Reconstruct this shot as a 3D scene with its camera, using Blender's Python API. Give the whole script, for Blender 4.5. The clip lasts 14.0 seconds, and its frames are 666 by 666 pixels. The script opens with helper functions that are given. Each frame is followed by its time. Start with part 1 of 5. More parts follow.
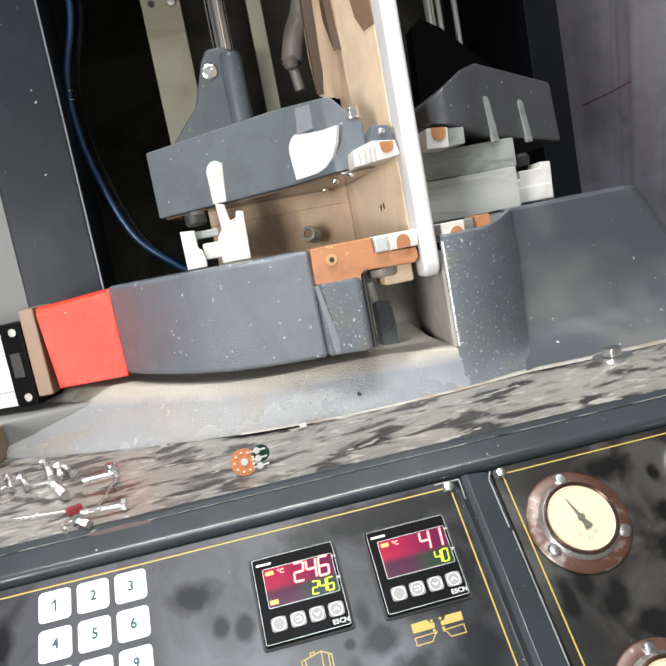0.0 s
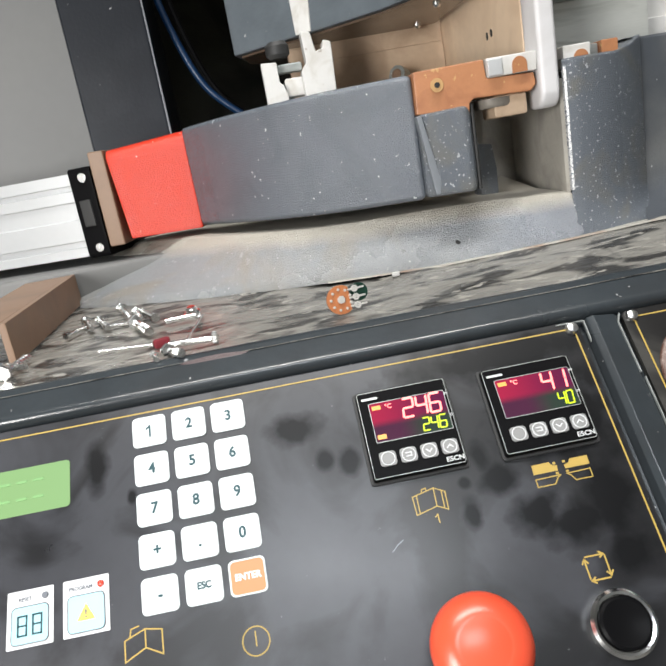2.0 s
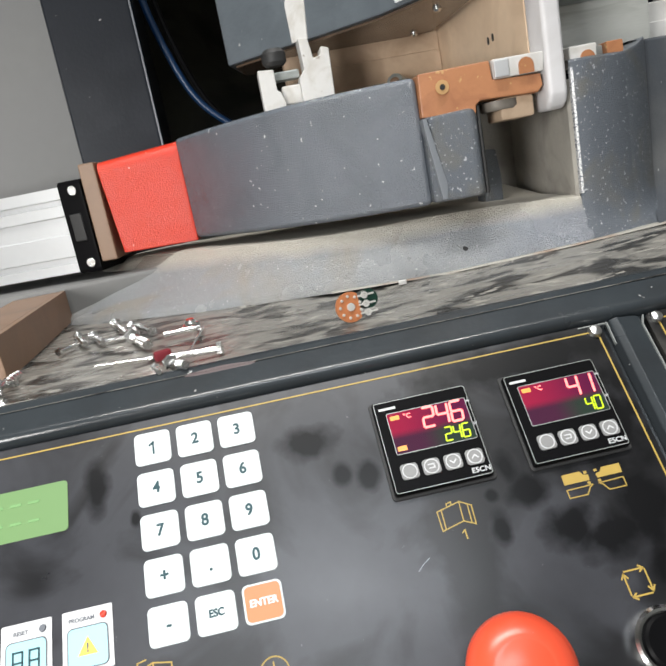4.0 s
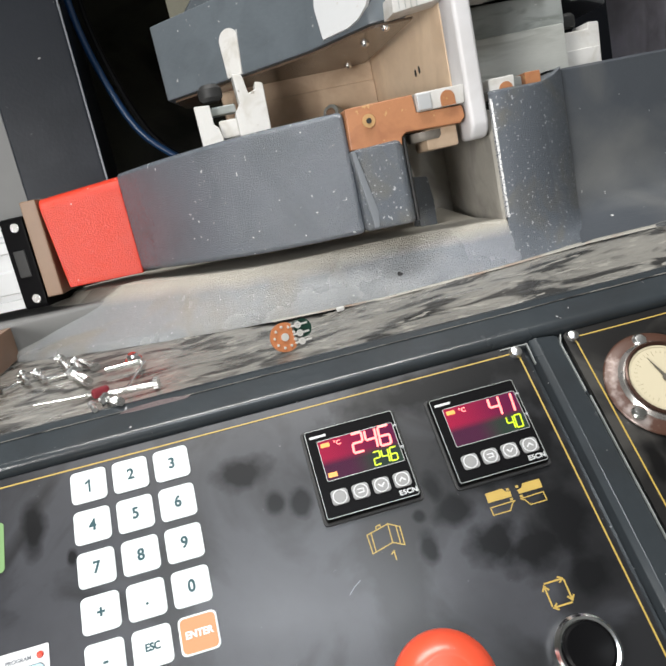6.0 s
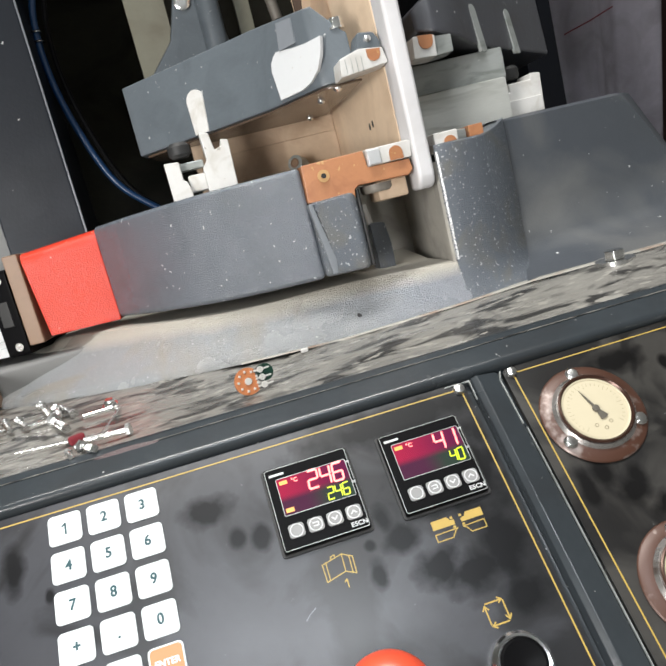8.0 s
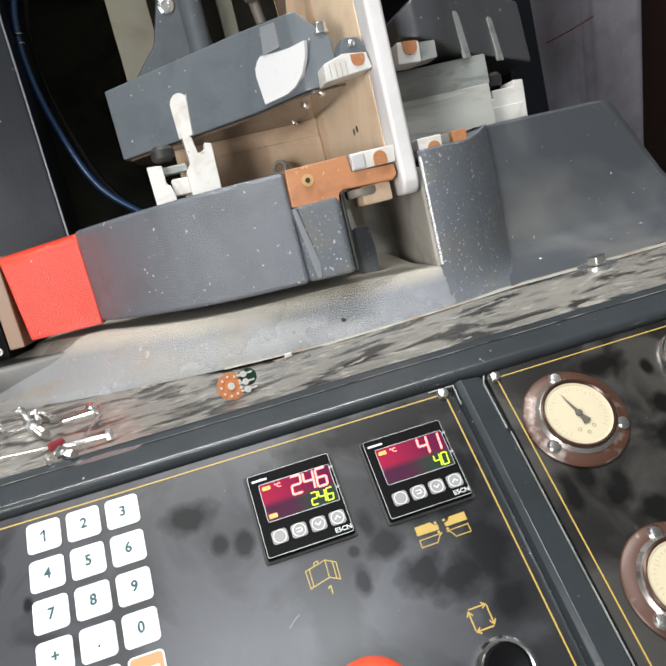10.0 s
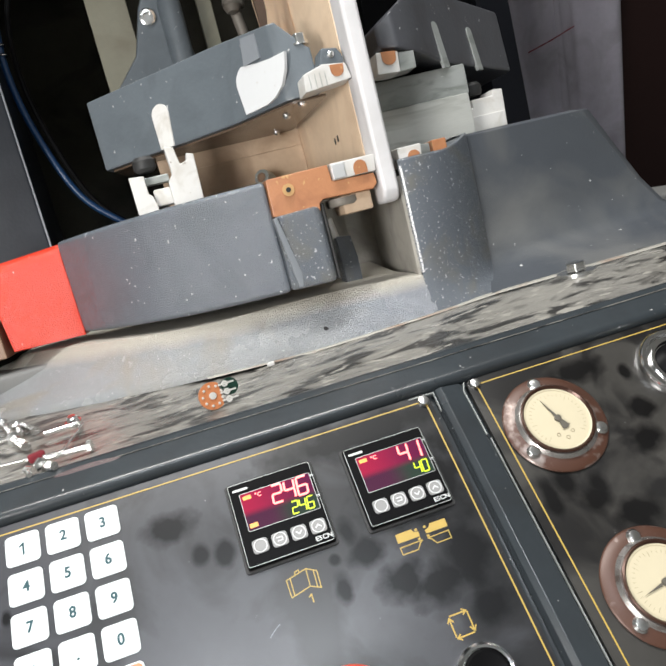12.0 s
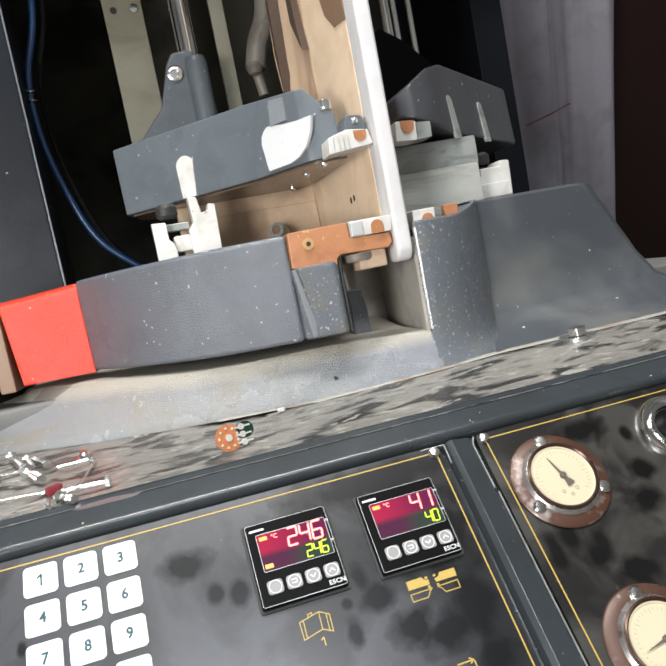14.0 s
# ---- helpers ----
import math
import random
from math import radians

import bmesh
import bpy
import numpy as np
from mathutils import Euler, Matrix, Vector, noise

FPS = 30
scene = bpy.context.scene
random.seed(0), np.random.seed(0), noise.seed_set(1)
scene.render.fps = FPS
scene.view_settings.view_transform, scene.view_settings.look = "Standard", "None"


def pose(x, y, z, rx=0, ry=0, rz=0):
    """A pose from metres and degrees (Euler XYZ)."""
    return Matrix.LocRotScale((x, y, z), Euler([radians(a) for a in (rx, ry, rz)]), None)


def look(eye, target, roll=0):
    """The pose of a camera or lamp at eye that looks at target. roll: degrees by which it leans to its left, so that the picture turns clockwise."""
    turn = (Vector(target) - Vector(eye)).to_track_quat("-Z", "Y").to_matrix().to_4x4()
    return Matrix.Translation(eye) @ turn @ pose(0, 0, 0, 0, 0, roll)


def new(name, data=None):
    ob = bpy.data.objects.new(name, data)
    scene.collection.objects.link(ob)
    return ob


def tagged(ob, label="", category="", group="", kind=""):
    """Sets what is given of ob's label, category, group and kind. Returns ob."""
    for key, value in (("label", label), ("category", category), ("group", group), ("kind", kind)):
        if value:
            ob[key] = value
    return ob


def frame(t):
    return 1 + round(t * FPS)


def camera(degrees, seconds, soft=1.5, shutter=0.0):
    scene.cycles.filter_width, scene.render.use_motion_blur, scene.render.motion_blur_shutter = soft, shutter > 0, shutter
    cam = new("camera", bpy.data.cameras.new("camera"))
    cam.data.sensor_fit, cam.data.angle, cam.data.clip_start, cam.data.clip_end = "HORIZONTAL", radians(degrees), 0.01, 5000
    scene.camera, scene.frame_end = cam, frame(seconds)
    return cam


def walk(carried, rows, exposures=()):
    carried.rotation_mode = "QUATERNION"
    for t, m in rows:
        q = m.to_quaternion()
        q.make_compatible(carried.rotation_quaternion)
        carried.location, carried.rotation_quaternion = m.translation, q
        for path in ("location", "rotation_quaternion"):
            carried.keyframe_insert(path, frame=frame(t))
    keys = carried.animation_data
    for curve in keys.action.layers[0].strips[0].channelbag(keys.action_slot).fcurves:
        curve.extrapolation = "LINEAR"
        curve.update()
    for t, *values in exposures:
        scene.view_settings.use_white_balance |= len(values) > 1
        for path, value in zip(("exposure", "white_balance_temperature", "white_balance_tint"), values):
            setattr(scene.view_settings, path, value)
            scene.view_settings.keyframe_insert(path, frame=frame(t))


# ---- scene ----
cam = camera(52.29, 14.0, soft=2.0)
# seconds, place of the eye, turn in degrees
ROWS = [
    (0.0, 0.0200, -0.3735, 1.2219, 81.87, 10.73, -9.42),
    (0.5, 0.0202, -0.3589, 1.2121, 77.66, 11.32, -7.98),
    (1.0, 0.0214, -0.3561, 1.1946, 77.92, 12.31, -8.34),
    (1.5, 0.0017, -0.3491, 1.1879, 75.56, 10.79, -6.61),
    (2.0, -0.0221, -0.3363, 1.1767, 74.65, 9.84, -5.54),
    (2.5, -0.0462, -0.3258, 1.1694, 75.77, 9.13, -5.85),
    (3.0, -0.0538, -0.3179, 1.1665, 77.24, 8.98, -7.89),
    (3.5, -0.0456, -0.3175, 1.1661, 76.21, 10.45, -6.94),
    (6.0, -0.0158, -0.3312, 1.1721, 77.13, 12.15, -10.09),
    (6.5, -0.0030, -0.3383, 1.1748, 76.77, 13.51, -10.91),
    (7.0, 0.0076, -0.3509, 1.1811, 77.20, 13.93, -10.91),
    (7.5, 0.0070, -0.3630, 1.1837, 78.56, 13.98, -10.85),
    (8.0, 0.0041, -0.3644, 1.1844, 79.06, 13.95, -11.09),
    (10.5, 0.0046, -0.3626, 1.1821, 79.30, 13.64, -12.61),
    (11.0, 0.0061, -0.3635, 1.1811, 79.47, 13.65, -12.73),
    (11.5, 0.0073, -0.3644, 1.1820, 79.72, 13.60, -13.01),
    (12.0, 0.0098, -0.3655, 1.1819, 79.74, 14.04, -13.37),
    (12.5, 0.0080, -0.3635, 1.1817, 79.38, 13.82, -13.09),
    (13.0, 0.0065, -0.3633, 1.1798, 79.40, 13.59, -12.81),
    (13.5, -0.0123, -0.3784, 1.1901, 84.19, 10.57, -14.69),
    (14.0, -0.0154, -0.3785, 1.1888, 83.83, 10.95, -14.39),
]
walk(cam, [(t, pose(*place)) for t, *place in ROWS],
     [(0.0, 0.27), (0.5, 0.25), (1.0, 0.10), (1.5, 0.02), (3.0, -0.34), (3.5, -0.31), (6.5, -0.17), (8.0, -0.05), (12.5, 0.0), (13.0, 0.02), (14.0, 0.08)])

# ==== light ====
world = bpy.data.worlds.new("workshop")
scene.world = world
world.use_nodes = True
world.node_tree.nodes["Background"].inputs[0].default_value = (0.55, 0.62, 0.75, 1)
world.node_tree.nodes["Background"].inputs[1].default_value = 0.05


def area_lamp(name, at, target, sx, sy, watts, colour=(1, 1, 1)):
    data = bpy.data.lights.new(name, "AREA")
    data.shape, data.size, data.size_y, data.energy, data.color = "RECTANGLE", sx, sy, watts, colour
    ob = new(name, data)
    ob.matrix_world = look(at, target)
    return ob


# unseen overhead lights: over the machine's front, and behind the operator for panel sheen
area_lamp("overhead_light", (0.0, -0.22, 2.72), (0.0, -0.20, 0.0), 1.2, 0.10, 40, (1.0, 0.99, 0.955))
area_lamp("overhead_light", (-0.08, -1.40, 2.72), (-0.08, -1.38, 0.0), 0.9, 0.45, 25, (0.90, 0.95, 1.0))
# unseen key light added left of the operator; it shines on the stations
area_lamp("left_key_light", (-0.60, -0.74, 1.22), (0.05, 0.15, 1.14), 0.28, 0.38, 12.5, (1.0, 0.98, 0.95))

# ==== materials ====
Z0 = 1.05                      # height of the controllers' upper edge over the floor
TILT = radians(43.14)          # the control panel's lean from upright


def mat(name, colour, rough=0.5, metal=0.0, spots=None, amount=0.0, scale=60.0, vary=0.12, bump=0.0, bump_scale=300.0, coat=0.0, stretch=(1, 1, 1),
        stain=None, stain_amount=0.0, stain_scale=12.0, stain_edge=(0.48, 0.68), rough_vary=0.1, spec=0.5):
    """A painted, cast or moulded surface: broad stains, fine grain, small chips and painted glints, relief."""
    m = bpy.data.materials.new(name)
    m.use_nodes = True
    nt = m.node_tree
    b = nt.nodes["Principled BSDF"]
    N, K = nt.nodes.new, nt.links.new
    tc = N("ShaderNodeTexCoord")
    geo = N("ShaderNodeNewGeometry")
    pos = geo.outputs["Position"]
    if stretch != (1, 1, 1):
        mp = N("ShaderNodeMapping")
        mp.inputs["Scale"].default_value = stretch
        K(pos, mp.inputs["Vector"])
        pos = mp.outputs[0]
    n1 = N("ShaderNodeTexNoise")
    n1.inputs["Scale"].default_value, n1.inputs["Detail"].default_value = stain_scale, 6
    K(pos, n1.inputs["Vector"])
    n2 = N("ShaderNodeTexNoise")
    n2.inputs["Scale"].default_value, n2.inputs["Detail"].default_value = stain_scale * 14, 4
    K(pos, n2.inputs["Vector"])
    base = N("ShaderNodeMix")
    base.data_type = "RGBA"
    dark = [c * (1 - vary) for c in colour]
    lite = [min(1, c * (1 + vary)) for c in colour]
    base.inputs["A"].default_value, base.inputs["B"].default_value = (*dark, 1), (*lite, 1)
    add = N("ShaderNodeMath")
    add.operation = "ADD"
    half = N("ShaderNodeMath")
    half.operation = "MULTIPLY"
    half.inputs[1].default_value = 0.5
    K(n1.outputs[0], add.inputs[0])
    K(n2.outputs[0], add.inputs[1])
    K(add.outputs[0], half.inputs[0])
    K(half.outputs[0], base.inputs["Factor"])
    col = base.outputs["Result"]

    def layer(col, colour, source, lo, hi, top):
        r = N("ShaderNodeMapRange")
        r.inputs["From Min"].default_value, r.inputs["From Max"].default_value, r.inputs["To Max"].default_value = lo, hi, top
        K(source, r.inputs["Value"])
        x = N("ShaderNodeMix")
        x.data_type = "RGBA"
        K(r.outputs[0], x.inputs["Factor"])
        K(col, x.inputs["A"])
        x.inputs["B"].default_value = (*colour, 1)
        return x.outputs["Result"]
    if stain:
        n3 = N("ShaderNodeTexNoise")
        n3.inputs["Scale"].default_value, n3.inputs["Detail"].default_value, n3.inputs["Distortion"].default_value = stain_scale * 1.7, 5, 0.8
        K(pos, n3.inputs["Vector"])
        col = layer(col, stain, n3.outputs[0], *stain_edge, stain_amount)
    if spots:
        n4 = N("ShaderNodeTexNoise")
        n4.inputs["Scale"].default_value, n4.inputs["Detail"].default_value = scale, 3
        K(pos, n4.inputs["Vector"])
        col = layer(col, spots, n4.outputs[0], 0.70 - amount, 0.74 - amount, 1.0)
    K(col, b.inputs["Base Color"])
    rr = N("ShaderNodeMapRange")
    rr.inputs["To Min"].default_value, rr.inputs["To Max"].default_value = max(0.02, rough - rough_vary), min(1, rough + rough_vary)
    K(n1.outputs[0], rr.inputs["Value"])
    K(rr.outputs[0], b.inputs["Roughness"])
    b.inputs["Metallic"].default_value = metal
    b.inputs["Specular IOR Level"].default_value = spec
    b.inputs["Coat Weight"].default_value = coat
    if bump:
        n5 = N("ShaderNodeTexNoise")
        n5.inputs["Scale"].default_value, n5.inputs["Detail"].default_value = bump_scale, 3
        K(pos, n5.inputs["Vector"])
        bp = N("ShaderNodeBump")
        bp.inputs["Strength"].default_value, bp.inputs["Distance"].default_value = bump, 0.002
        K(n5.outputs[0], bp.inputs["Height"])
        K(bp.outputs[0], b.inputs["Normal"])
    return m


def glow(name, colour, strength):
    m = bpy.data.materials.new(name)
    m.use_nodes = True
    b = m.node_tree.nodes["Principled BSDF"]
    b.inputs["Base Color"].default_value = (*[c * 0.3 for c in colour], 1)
    b.inputs["Emission Color"].default_value, b.inputs["Emission Strength"].default_value = (*colour, 1), strength
    b.inputs["Roughness"].default_value = 0.3
    return m


HAMMER = mat("hammered_grey_paint", (0.118, 0.132, 0.154), 0.22, spots=(0.50, 0.52, 0.55), amount=-0.002, scale=230, bump=0.5, bump_scale=1000, stain=(0.092, 0.105, 0.120), stain_amount=0.7, stain_scale=11, rough_vary=0.10, spec=0.9)
SPECK = mat("chipped_grey_paint", (0.108, 0.122, 0.142), 0.34, spots=(0.42, 0.43, 0.45), amount=0.060, scale=440, bump=0.6, bump_scale=1200, stain=(0.20, 0.16, 0.07), stain_amount=0.25, stain_scale=18)
BLOCKPAINT = mat("smooth_grey_paint", (0.104, 0.121, 0.136), 0.36, spots=(0.48, 0.48, 0.48), amount=0.0, scale=170, bump=0.12, bump_scale=300, stain=(0.080, 0.094, 0.106), stain_amount=0.7, stain_scale=16, rough_vary=0.14)
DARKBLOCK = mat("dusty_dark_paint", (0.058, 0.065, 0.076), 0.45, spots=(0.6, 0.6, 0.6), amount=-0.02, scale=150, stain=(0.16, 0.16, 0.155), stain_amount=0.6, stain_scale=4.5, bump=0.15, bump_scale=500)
# pale spots here paint in the sparkle of the hammered finish
CAST = mat("dusty_cast_base", (0.25, 0.26, 0.268), 0.26, spots=(0.55, 0.55, 0.55), amount=0.02, scale=480, bump=0.75, bump_scale=950, stain=(0.27, 0.232, 0.175), stain_amount=0.5, stain_scale=9, rough_vary=0.12, spec=0.9)
LEDGE = mat("dusty_ledge_paint", (0.40, 0.375, 0.325), 0.6, bump=0.2, stain=(0.28, 0.265, 0.225), stain_amount=0.5)


def dust_ends(m, colour, axis, x0, x1, ragged=0.16):
    """A coat that thins out along one axis, with a ragged border."""
    nt = m.node_tree
    N, K = nt.nodes.new, nt.links.new
    b = nt.nodes["Principled BSDF"]
    geo, sp, ns, ad, r, x = N("ShaderNodeNewGeometry"), N("ShaderNodeSeparateXYZ"), N("ShaderNodeTexNoise"), N("ShaderNodeMath"), N("ShaderNodeMapRange"), N("ShaderNodeMix")
    ns.inputs["Scale"].default_value, ns.inputs["Detail"].default_value = 35, 5
    K(geo.outputs["Position"], sp.inputs[0])
    K(geo.outputs["Position"], ns.inputs["Vector"])
    ad.operation = "MULTIPLY_ADD"
    ad.inputs[1].default_value = ragged
    K(ns.outputs[0], ad.inputs[0])
    K(sp.outputs[axis], ad.inputs[2])
    r.inputs["From Min"].default_value, r.inputs["From Max"].default_value = x0 + ragged / 2, x1 + ragged / 2
    K(ad.outputs[0], r.inputs["Value"])
    x.data_type = "RGBA"
    K(r.outputs[0], x.inputs["Factor"])
    K(b.inputs["Base Color"].links[0].from_socket, x.inputs["A"])
    x.inputs["B"].default_value = (*colour, 1)
    K(x.outputs["Result"], b.inputs["Base Color"])


dust_ends(CAST, (0.185, 0.199, 0.225), "X", 0.06, 0.17)
dust_ends(CAST, (0.40, 0.375, 0.325), "Z", 1.105, 1.114, 0.008)      # dust on the crest
SLOTDUST = mat("brown_grey_dust", (0.38, 0.36, 0.32), 0.7, vary=0.15, stain=(0.22, 0.205, 0.185), stain_amount=0.6, stain_scale=16, bump=0.25)
RED = mat("red_plastic", (0.56, 0.038, 0.017), 0.24, vary=0.06, bump=0.35, bump_scale=800, spots=(0.80, 0.50, 0.40), amount=-0.03, scale=240, spec=0.45)
REDCAP = mat("glossy_red_cap", (0.70, 0.080, 0.036), 0.30, vary=0.05, spots=(0.6, 0.4, 0.35), amount=-0.04, scale=200)
COPPER = mat("copper_brown_insulation", (0.40, 0.175, 0.080), 0.42, spots=(0.50, 0.30, 0.13), amount=0.05, scale=180, stain=(0.29, 0.115, 0.055), stain_amount=0.7, stain_scale=32, bump=0.1, bump_scale=500)
BROWNPLATE = mat("brown_plate", (0.22, 0.135, 0.085), 0.5, stain=(0.15, 0.10, 0.07), stain_amount=0.5)
WHITE = mat("white_plastic", (0.60, 0.59, 0.57), 0.42, vary=0.08, stain=(0.42, 0.39, 0.34), stain_amount=0.55, stain_scale=30, spots=(0.33, 0.30, 0.26), amount=-0.01, scale=160)
BAR = mat("white_edge_strip", (0.64, 0.63, 0.64), 0.42, vary=0.06, spots=(0.40, 0.37, 0.34), amount=-0.015, scale=110, stain=(0.52, 0.505, 0.50), stain_amount=0.55, stain_scale=14)
TAN = mat("tan_leather", (0.76, 0.585, 0.42), 0.5, vary=0.14, stain=(0.52, 0.36, 0.235), stain_amount=0.5, stain_scale=10, bump=0.12, bump_scale=140)
TANDARK = mat("worn_tan_leather", (0.50, 0.37, 0.26), 0.6, vary=0.2, stain=(0.32, 0.22, 0.145), stain_amount=0.6, stain_scale=14, bump=0.2, bump_scale=120)
UNDERSIDE = mat("dark_brown_varnish", (0.115, 0.080, 0.055), 0.20, vary=0.25, stain=(0.06, 0.045, 0.035), stain_amount=0.6, stain_scale=20)
ALU = mat("brushed_aluminium", (0.62, 0.63, 0.64), 0.34, 0.35, vary=0.05)
STEELGREY = mat("machined_grey_metal", (0.40, 0.42, 0.41), 0.36, 0.4, vary=0.14, stain=(0.20, 0.22, 0.20), stain_amount=0.7, stain_scale=18, stretch=(1, 1, 3), spots=(0.62, 0.63, 0.60), amount=-0.02, scale=70)
STEELPALE = mat("pale_brushed_metal", (0.56, 0.57, 0.54), 0.38, 0.4, vary=0.16, stain=(0.34, 0.35, 0.32), stain_amount=0.6, stain_scale=20, stretch=(0.5, 1, 4))
CHROME = mat("chrome", (0.82, 0.82, 0.82), 0.14, 1.0, vary=0.04, rough_vary=0.06)
ZINC = mat("zinc_screw", (0.80, 0.80, 0.79), 0.24, 1.0, vary=0.08, rough_vary=0.14, bump=0.10, bump_scale=700)


def tarnish_mat():
    """Chrome plating, most of it gone to brown tarnish with ragged borders."""
    m = bpy.data.materials.new("tarnished_flange")
    m.use_nodes = True
    nt = m.node_tree
    N, K = nt.nodes.new, nt.links.new
    b = nt.nodes["Principled BSDF"]
    geo, big, fine, add, r, col, met, rou = N("ShaderNodeNewGeometry"), N("ShaderNodeTexNoise"), N("ShaderNodeTexNoise"), N("ShaderNodeMath"), N("ShaderNodeMapRange"), N("ShaderNodeMix"), N("ShaderNodeMapRange"), N("ShaderNodeMapRange")
    big.inputs["Scale"].default_value, big.inputs["Detail"].default_value = 38, 5
    fine.inputs["Scale"].default_value, fine.inputs["Detail"].default_value = 260, 4
    K(geo.outputs["Position"], big.inputs["Vector"])
    K(geo.outputs["Position"], fine.inputs["Vector"])
    add.operation = "MULTIPLY_ADD"
    add.inputs[1].default_value = 0.22
    K(fine.outputs[0], add.inputs[0])
    K(big.outputs[0], add.inputs[2])
    r.inputs["From Min"].default_value, r.inputs["From Max"].default_value = 0.67, 0.95
    K(add.outputs[0], r.inputs["Value"])
    col.data_type = "RGBA"
    col.inputs["A"].default_value, col.inputs["B"].default_value = (0.068, 0.029, 0.018, 1), (0.55, 0.50, 0.47, 1)
    K(r.outputs[0], col.inputs["Factor"])
    K(col.outputs["Result"], b.inputs["Base Color"])
    met.inputs["To Min"].default_value, met.inputs["To Max"].default_value = 0.15, 1.0
    rou.inputs["To Min"].default_value, rou.inputs["To Max"].default_value = 0.42, 0.20
    K(r.outputs[0], met.inputs["Value"])
    K(r.outputs[0], rou.inputs["Value"])
    K(met.outputs[0], b.inputs["Metallic"])
    K(rou.outputs[0], b.inputs["Roughness"])
    return m


RUSTY = tarnish_mat()
RIMDARK = mat("dark_brown_rim", (0.055, 0.026, 0.018), 0.30, 0.5, vary=0.3)
WORNCHROME = mat("worn_chrome", (0.55, 0.53, 0.51), 0.26, 0.9, vary=0.2, stain=(0.16, 0.09, 0.065), stain_amount=0.7, stain_scale=60)
TICKINK = mat("faded_dial_ink", (0.26, 0.22, 0.15), 0.5)
NEEDLE = mat("grey_brown_needle", (0.085, 0.075, 0.060), 0.5)
# the near head's paint, darkened to hold the far head's shade
SHADEDPAINT = mat("shaded_grey_paint", (0.060, 0.062, 0.071), 0.36, vary=0.15, spots=(0.45, 0.45, 0.45), amount=0.0, scale=170, bump=0.12, bump_scale=300, stain=(0.042, 0.040, 0.043), stain_amount=0.7, stain_scale=16)
SEAM = mat("dusty_seam", (0.34, 0.325, 0.29), 0.6, vary=0.3, stain=(0.20, 0.085, 0.035), stain_amount=0.8, stain_scale=14)
SMEAR = mat("dark_red_grease", (0.030, 0.006, 0.008), 0.35, vary=0.3)
DARKSLIT = mat("dark_torn_edge", (0.060, 0.035, 0.022), 0.7, vary=0.3)
BLACK = mat("black_plastic", (0.005, 0.005, 0.0055), 0.32, vary=0.1, rough_vary=0.05, spec=0.04)
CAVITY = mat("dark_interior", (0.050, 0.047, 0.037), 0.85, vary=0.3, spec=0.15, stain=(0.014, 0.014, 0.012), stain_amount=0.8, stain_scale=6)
RUBBER = mat("dark_rubber", (0.02, 0.02, 0.02), 0.6)


RAIL = mat("console_rail_paint", (0.030, 0.036, 0.041), 0.22, vary=0.2, spots=(0.4, 0.4, 0.4), amount=-0.02, scale=190, bump=0.06, stain=(0.026, 0.029, 0.032), stain_amount=0.6, rough_vary=0.12)
SHELFM = mat("greasy_dirty_shelf", (0.205, 0.196, 0.178), 0.28, vary=0.5, stain=(0.024, 0.023, 0.022), stain_amount=0.95, stain_scale=19, stain_edge=(0.50, 0.59), spots=(0.31, 0.295, 0.265), amount=0.10, scale=80, bump=0.8, bump_scale=90, rough_vary=0.24, stretch=(0.70, 1.5, 1))
YELLOW = mat("gold_ink", (0.40, 0.275, 0.058), 0.45, vary=0.2)
KEYM = mat("white_key_film", (0.60, 0.645, 0.655), 0.40, vary=0.03)
KEYINK = mat("teal_ink", (0.008, 0.050, 0.062), 0.5)
ORANGE = mat("orange_key_film", (0.70, 0.205, 0.085), 0.42, vary=0.04)
LCDM = glow("green_lcd", (0.36, 0.62, 0.26), 0.35)
PAPER = mat("white_sticker", (0.58, 0.59, 0.60), 0.5, vary=0.04, spots=(0.45, 0.42, 0.38), amount=-0.03, scale=120)
CYAN = mat("pale_blue_key", (0.34, 0.62, 0.69), 0.4, vary=0.06)
GREENKEY = mat("green_key", (0.02, 0.50, 0.28), 0.4)
INKGREY = mat("grey_ink", (0.12, 0.13, 0.15), 0.5)
DIAL = mat("cream_dial", (0.49, 0.435, 0.31), 0.4, vary=0.06)
REDGLOW = glow("red_led", (1.0, 0.19, 0.17), 3.6)
GREENGLOW = glow("green_led", (0.68, 0.95, 0.02), 1.15)
AMBER = glow("amber_led", (1.0, 0.42, 0.10), 1.2)
CLOTH = mat("grey_lilac_cloth", (0.44, 0.42, 0.48), 0.85, vary=0.15, stain=(0.30, 0.28, 0.31), stain_amount=0.6, stain_scale=9, bump=0.2, bump_scale=90)
DOOR = mat("dark_brown_door", (0.013, 0.0055, 0.005), 0.6, vary=0.15, spec=0.12)
CREAM = mat("cream_metal_strip", (0.215, 0.205, 0.150), 0.5, vary=0.14, stain=(0.15, 0.125, 0.085), stain_amount=0.6)
GREYWALL = mat("grey_sheet_metal", (0.168, 0.168, 0.164), 0.5, vary=0.12, stain=(0.16, 0.16, 0.16), stain_amount=0.5, stain_scale=5)
COLUMNLITE = mat("rubbed_grey_paint", (0.19, 0.205, 0.225), 0.4)
COLUMN = mat("column_grey_paint", (0.013, 0.0158, 0.0215), 0.45, vary=0.12, spots=(0.5, 0.5, 0.5), amount=-0.01, scale=150, bump=0.08, stain=(0.022, 0.026, 0.033), stain_amount=0.6, spec=0.18)
BLUE = mat("blue_air_hose", (0.006, 0.036, 0.105), 0.38)
REDTHREAD = mat("red_thread", (0.16, 0.010, 0.018), 0.7)
